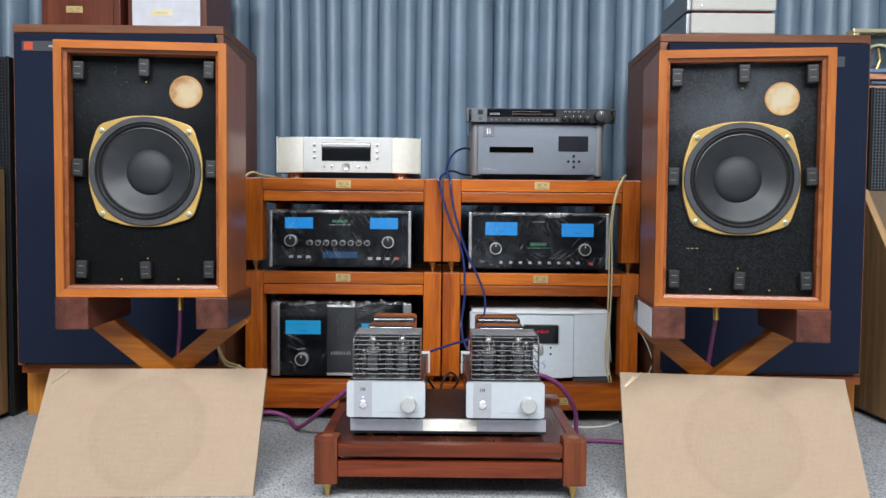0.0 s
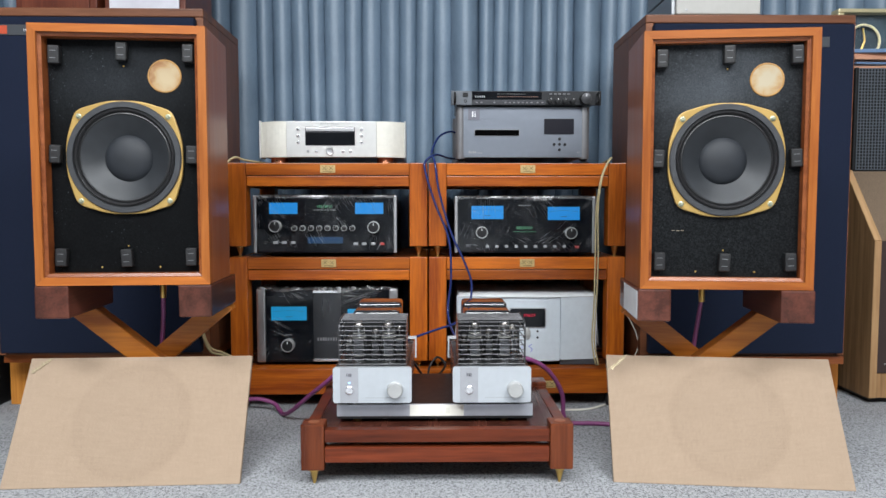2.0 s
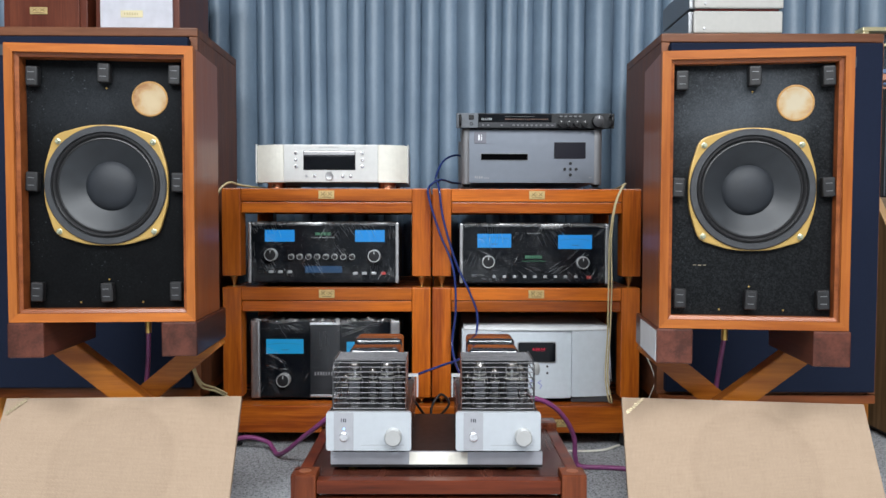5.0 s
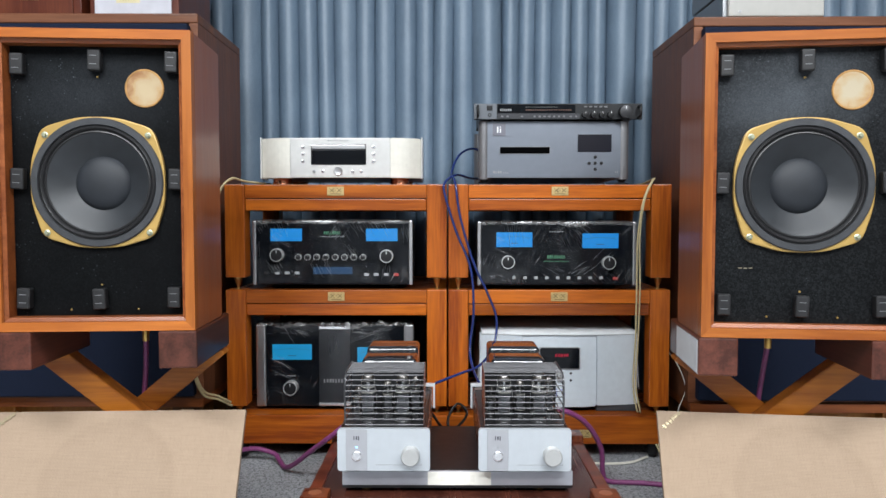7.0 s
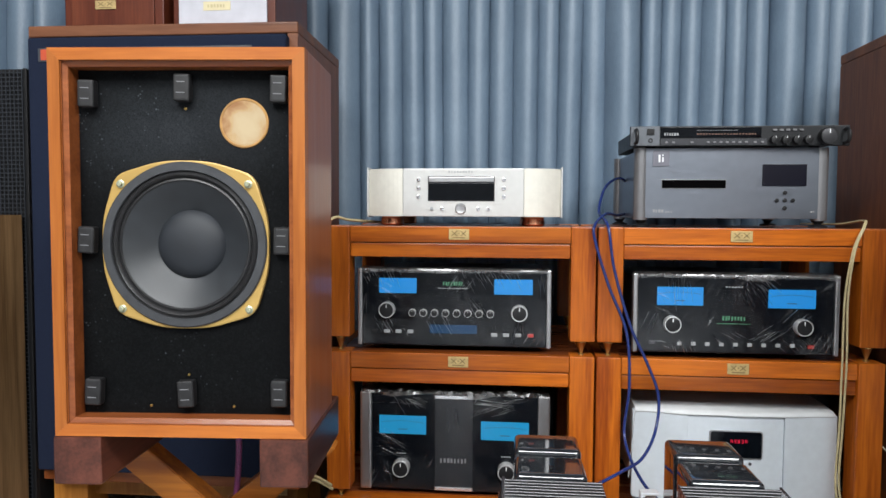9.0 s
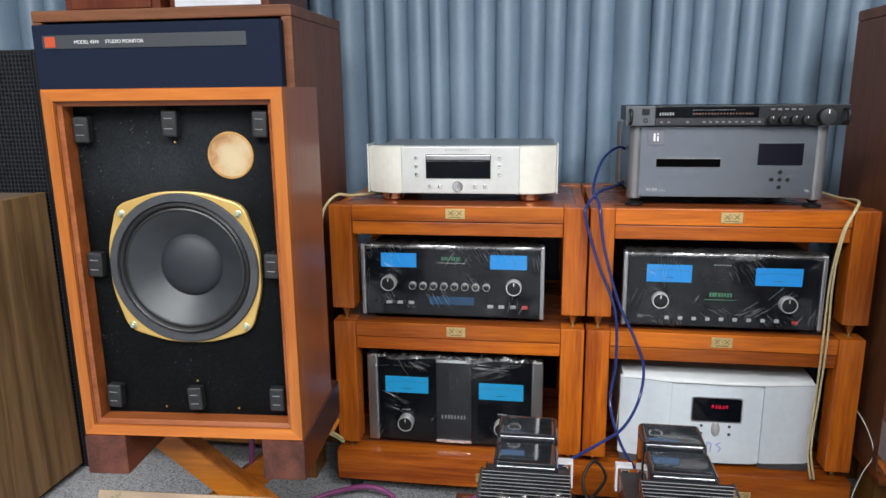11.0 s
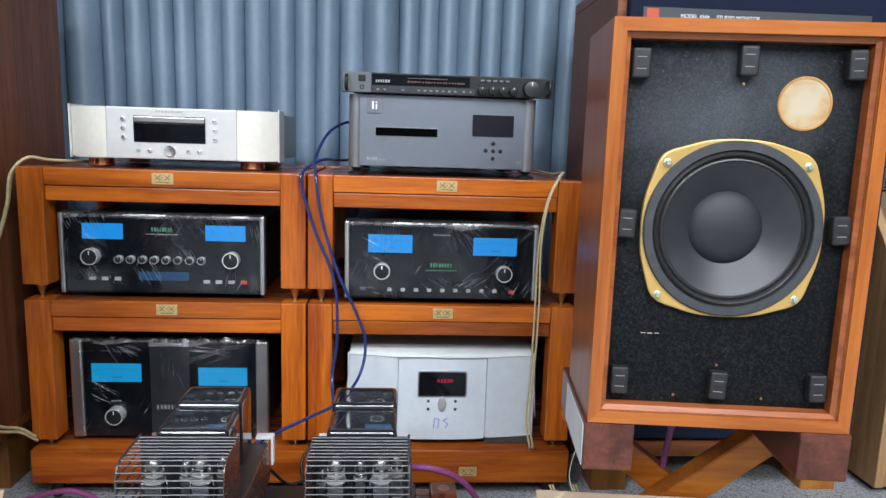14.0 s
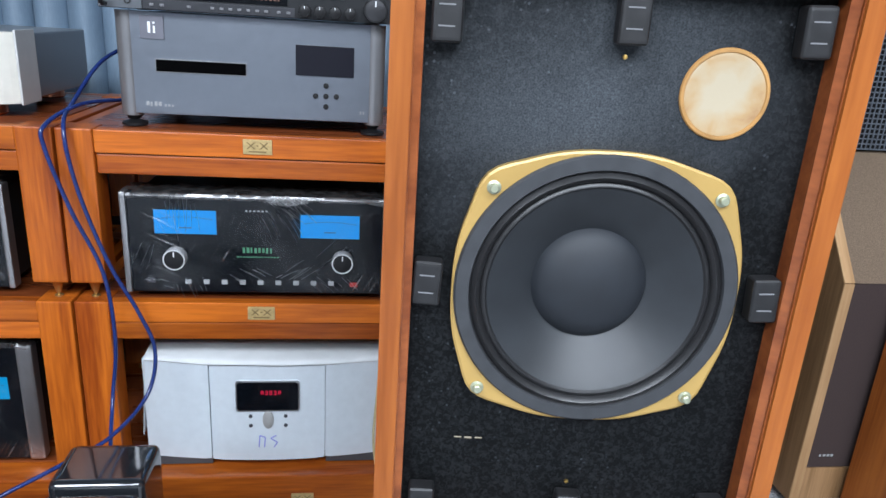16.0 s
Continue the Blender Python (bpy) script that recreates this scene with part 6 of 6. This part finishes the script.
def pa_speaker(m, w, h, label, wire):
    t = thing("stage_speaker", m, label, "loudspeaker")
    part("body", block(0.0, w, 0.006, 0.30, 0.0, h, 0.006), BLACK, t)
    part("side_strip", block(0.0, 0.010, 0.0, 0.0055, 0.0, h, 0.002), BLACK, t)
    part("side_strip", block(w - 0.010, w, 0.0, 0.0055, 0.0, h, 0.002), BLACK, t)
    bm = bmesh.new()
    step = 0.0105
    for k in range(int((w - 0.02) / step) + 1):
        x = 0.0105 + k * step
        solid(bm, x - 0.0012, x + 0.0012, -0.003, -0.0006, 0.004, h - 0.004)
    for k in range(int((h - 0.008) / step) + 1):
        z = 0.005 + k * step
        solid(bm, 0.0105, w - 0.0105, -0.0042, -0.0018, z - 0.0012, z + 0.0012)
    part("wire_grille", bm, plain("grille_wire", wire, 0.4, 0.5), t, "square-mesh wire grille")
    part("knob", turned([(0, 0.0), (0.012, 0.0), (0.012, 0.01), (0, 0.012)], "z", 16), BLACK, t).matrix_basis = pose(w, 0.06, h * 0.78, 0, 90, 0)
    return t


angled_speaker(pose(1.335, 2.282, 0), "pale walnut floor speaker with brown cloth sloping front", 0.50, 0.752, 0.523, "floor speakers at both ends")
angled_speaker(pose(-1.942, 1.825, 0), "pale walnut floor speaker with brown cloth sloping front", 0.50, 0.785, 0.60, "floor speakers at both ends")
pa_speaker(pose(1.365, 2.46, 0.752), 0.42, 0.345, "black stage loudspeaker with wire mesh grille, standing on a floor speaker", (0.17, 0.19, 0.22))
pa_speaker(pose(-1.862, 2.30, 0.0), 0.43, 1.14, "tall black stage loudspeaker with wire mesh grille, behind a floor speaker", (0.045, 0.05, 0.06))
CB = thing("wooden_cabinet", pose(1.448, 2.09, 0), "orange-brown wooden cabinet on the carpet", "cabinet")
part("side_panel", block(0.0, 0.02, 0.0, 0.18, 0.0, 0.55, 0.002), FRAME_Z, CB)
part("side_panel", block(0.38, 0.40, 0.0, 0.18, 0.0, 0.55, 0.002), FRAME_Z, CB)
part("front_panel", block(0.0205, 0.3795, 0.002, 0.02, 0.0, 0.55, 0.002), FRAME_Z, CB)
part("top_panel", block(0.0205, 0.3795, 0.0205, 0.18, 0.53, 0.55, 0.002), FRAME_X, CB)
zz = 1.097
rng = random.Random(4)
for k in range(7):
    hh = rng.choice((0.007, 0.010, 0.012))
    c = rng.choice(((0.62, 0.63, 0.66), (0.12, 0.20, 0.34), (0.55, 0.28, 0.18), (0.30, 0.32, 0.36), (0.70, 0.70, 0.70)))
    mm = thing("disc_case", pose(1.375 + rng.uniform(-0.012, 0.012), 2.48 + rng.uniform(-0.02, 0.02), zz, 0, 0, rng.uniform(-6, 6)), "flat disc case in a pile on the stage loudspeaker", "disc case", "pile of disc cases")
    part("case", block(0.0, 0.14, 0.0, 0.125, 0.0, hh, 0.001), plain("case_print", c, 0.35), mm)
    zz += hh + 0.0005
PALE_GOLD = plain("pale_gold", (0.80, 0.70, 0.42), 0.3, 0.6)
CK = thing("mantel_clock", pose(1.392, 2.62, 1.100), "gold-framed glass mantel clock with a round gilt ring", "clock")
for x0, x1, z0, z1 in ((0.0, 0.30, 0.0, 0.02), (0.0, 0.30, 0.222, 0.236), (0.0, 0.022, 0.0205, 0.2215), (0.278, 0.30, 0.0205, 0.2215)):
    part("frame_bar", block(x0, x1, 0.0, 0.05, z0, z1, 0.003), PALE_GOLD, CK, "brass frame bar")
part("back_plate", block(0.0225, 0.2775, 0.035, 0.045, 0.0205, 0.2215, 0), plain("clock_back", (0.035, 0.050, 0.060), 0.2), CK, "blue-green glass")
bm = bmesh.new()
ringpts = [(0.105 + 0.058 * math.cos(radians(a)), 0.02, 0.125 + 0.058 * math.sin(radians(a))) for a in range(0, 361, 15)]
hose(ringpts, 0.0045, bm, 8, 2)
part("dial_ring", bm, PALE_GOLD, CK, "gilt ring", True)
for ang, ln in ((100, 0.045), (250, 0.032)):
    part("hand", hose([(0.105, 0.014, 0.125), (0.105 + ln / 2 * math.cos(radians(ang)), 0.014, 0.125 + ln / 2 * math.sin(radians(ang))), (0.105 + ln * math.cos(radians(ang)), 0.014, 0.125 + ln * math.sin(radians(ang)))], 0.0035, None, 6, 2), BRASS, CK)
part("front_glass", block(0.0225, 0.2775, 0.004, 0.007, 0.0205, 0.2215, 0), TUBE_GLASS, CK).visible_shadow = False

# ---------------------------------------------------------------- cables


def loose(pts, seed, by=0.003):
    rng = random.Random(seed)
    return [(x + rng.uniform(-by, by), y - rng.uniform(0, by), z) for x, y, z in pts]


def cable(name, pts, r, mat, label, group=""):
    ob = obj(name, hose(pts, r, None, 10, 10), mat, True)
    return tagged(ob, label, "cable", group)


BLUES = "blue cables over the racks"
cable("signal_cable", [(0.05, 2.55, 0.86), (0.012, 2.50, 0.885), (-0.035, 2.42, 0.86), (-0.060, 2.34, 0.80), (-0.050, 2.258, 0.768), (-0.036, 2.25, 0.673), (0.0, 2.25, 0.551), (0.04, 2.25, 0.464), (0.063, 2.245, 0.395), (0.052, 2.22, 0.325), (0.012, 2.15, 0.290), (-0.04, 2.09, 0.282), (-0.11, 2.03, 0.268), (-0.16, 1.995, 0.25)], 0.0034, BLUE_CABLE, "blue braided signal cable hanging over the rack front", BLUES)
cable("signal_cable", [(0.06, 2.60, 0.80), (0.0, 2.45, 0.792), (-0.045, 2.33, 0.795), (-0.078, 2.262, 0.770), (-0.078, 2.252, 0.735), (-0.048, 2.248, 0.638), (-0.008, 2.245, 0.534), (0.0, 2.246, 0.412), (-0.010, 2.235, 0.307), (0.012, 2.14, 0.245), (0.06, 2.03, 0.215)], 0.0034, BLUE_CABLE, "blue braided signal cable hanging over the rack front", BLUES)
for k, off in enumerate((0.0, 0.0052)):
    cable("speaker_cable", loose([(0.50 + off, 2.62, 0.772), (0.505 + off, 2.42, 0.774), (0.505 + off * 0.6, 2.31, 0.783), (0.482 + off, 2.262, 0.772), (0.459 + off, 2.254 - 0.004 * k, 0.72), (0.449 + off * 0.8, 2.252 - 0.004 * k, 0.62), (0.447 + off, 2.252, 0.48), (0.447 + off * 0.7, 2.252, 0.342), (0.440 + off, 2.246, 0.22), (0.446 + off * 1.5, 2.240, 0.150), (0.458 + off, 2.262, 0.137)], k + 60), 0.0023, BEIGE, "beige twin speaker cable hanging down the rack", "beige speaker cables")
for k, off in enumerate((0.0, 0.009)):
    cable("speaker_cable", loose([(-0.57, 2.46 + off, 0.7695), (-0.645, 2.345 + off, 0.777), (-0.676, 2.30 + off, 0.783), (-0.702, 2.282 + off, 0.748), (-0.715, 2.282 + off, 0.68), (-0.731, 2.262 + off, 0.60), (-0.750, 2.190 + off * 0.6, 0.47), (-0.752, 2.188 + off * 0.6, 0.30), (-0.736, 2.215 + off * 0.6, 0.20 + off), (-0.705, 2.262, 0.170 + off), (-0.668, 2.252, 0.155 + off)], 70 + k, 0.002), 0.0034, BEIGE, "beige twin speaker cable hanging down the rack", "beige speaker cables")
cable("power_cable", [(-0.22, 2.022, 0.215), (-0.30, 1.99, 0.19), (-0.355, 2.01, 0.145), (-0.411, 2.07, 0.092), (-0.468, 2.13, 0.036), (-0.505, 2.179, 0.009), (-0.528, 2.22, 0.012), (-0.551, 2.24, 0.026), (-0.613, 2.245, 0.037), (-0.70, 2.235, 0.018), (-0.76, 2.20, 0.008), (-0.84, 2.13, 0.007)], 0.0065, PURPLE, "purple power cable running over the carpet")
cable("power_cable", [(0.13, 2.022, 0.205), (0.20, 2.0, 0.215), (0.265, 2.03, 0.175), (0.312, 2.07, 0.10), (0.322, 2.09, 0.03), (0.338, 2.09, 0.0075), (0.42, 2.08, 0.007), (0.58, 2.05, 0.007), (0.70, 2.12, 0.007)], 0.0065, PURPLE, "purple power cable running over the carpet")
cable("white_cable", [(0.20, 2.30, 0.004), (0.26, 2.245, 0.004), (0.35, 2.225, 0.004), (0.43, 2.235, 0.004), (0.49, 2.28, 0.004)], 0.0035, WHITE_CABLE, "thin white cable lying on the carpet")
cable("black_cable", [(-0.11, 2.024, 0.20), (-0.08, 2.06, 0.15), (-0.05, 2.12, 0.134), (-0.02, 2.16, 0.16), (-0.045, 2.20, 0.175), (-0.07, 2.17, 0.13), (-0.03, 2.12, 0.06), (0.03, 2.12, 0.01)], 0.0035, BLACK, "thin black cable looped behind the amplifiers")
for x, y, rz in ((-0.748, 1.90, 0), (0.63, 1.87, 0)):
    z0 = 0.454 if x < 0 else 0.4445
    c = tagged(obj("speaker_lead", hose([(x, y, z0 - 0.045), (x - 0.006, y + 0.01, 0.33), (x - 0.02, y + 0.02, 0.2), (x - 0.03, y + 0.05, 0.05), (x - 0.06, y + 0.12, 0.008)], 0.0055, None, 10, 8), PURPLE, True), "purple speaker lead with a gold plug under the loudspeaker", "cable", "leads of the bare monitors")
    part("plug", turned([(0, z0 - 0.055), (0.007, z0 - 0.055), (0.008, z0 - 0.012), (0.0055, z0 - 0.005), (0.0055, z0 - 0.001), (0, z0 - 0.001)], "z", 16, (x, y, 0)), BRASS, c, "gold plug", True)
cable("thin_cable", [(0.555, 2.34, 0.30), (0.575, 2.29, 0.26), (0.59, 2.27, 0.20), (0.575, 2.28, 0.14), (0.555, 2.27, 0.06), (0.57, 2.22, 0.005)], 0.0014, WHITE_CABLE, "thin pale cable beside the rack")
for k, x in enumerate((0.545, 0.600)):
    for off in (0.0, 0.007):
        cable("speaker_cable", loose([(x - 0.045 + off, 2.235, 0.055), (x - 0.03 + off, 2.20, 0.020), (x - 0.012 + off, 2.13, 0.0045), (x + 0.012 + off, 2.02, 0.004), (x + 0.04 + off, 1.90, 0.004)], 80 + k, 0.0015), 0.0025, BEIGE, "beige twin speaker cable lying on the carpet", "beige speaker cables")
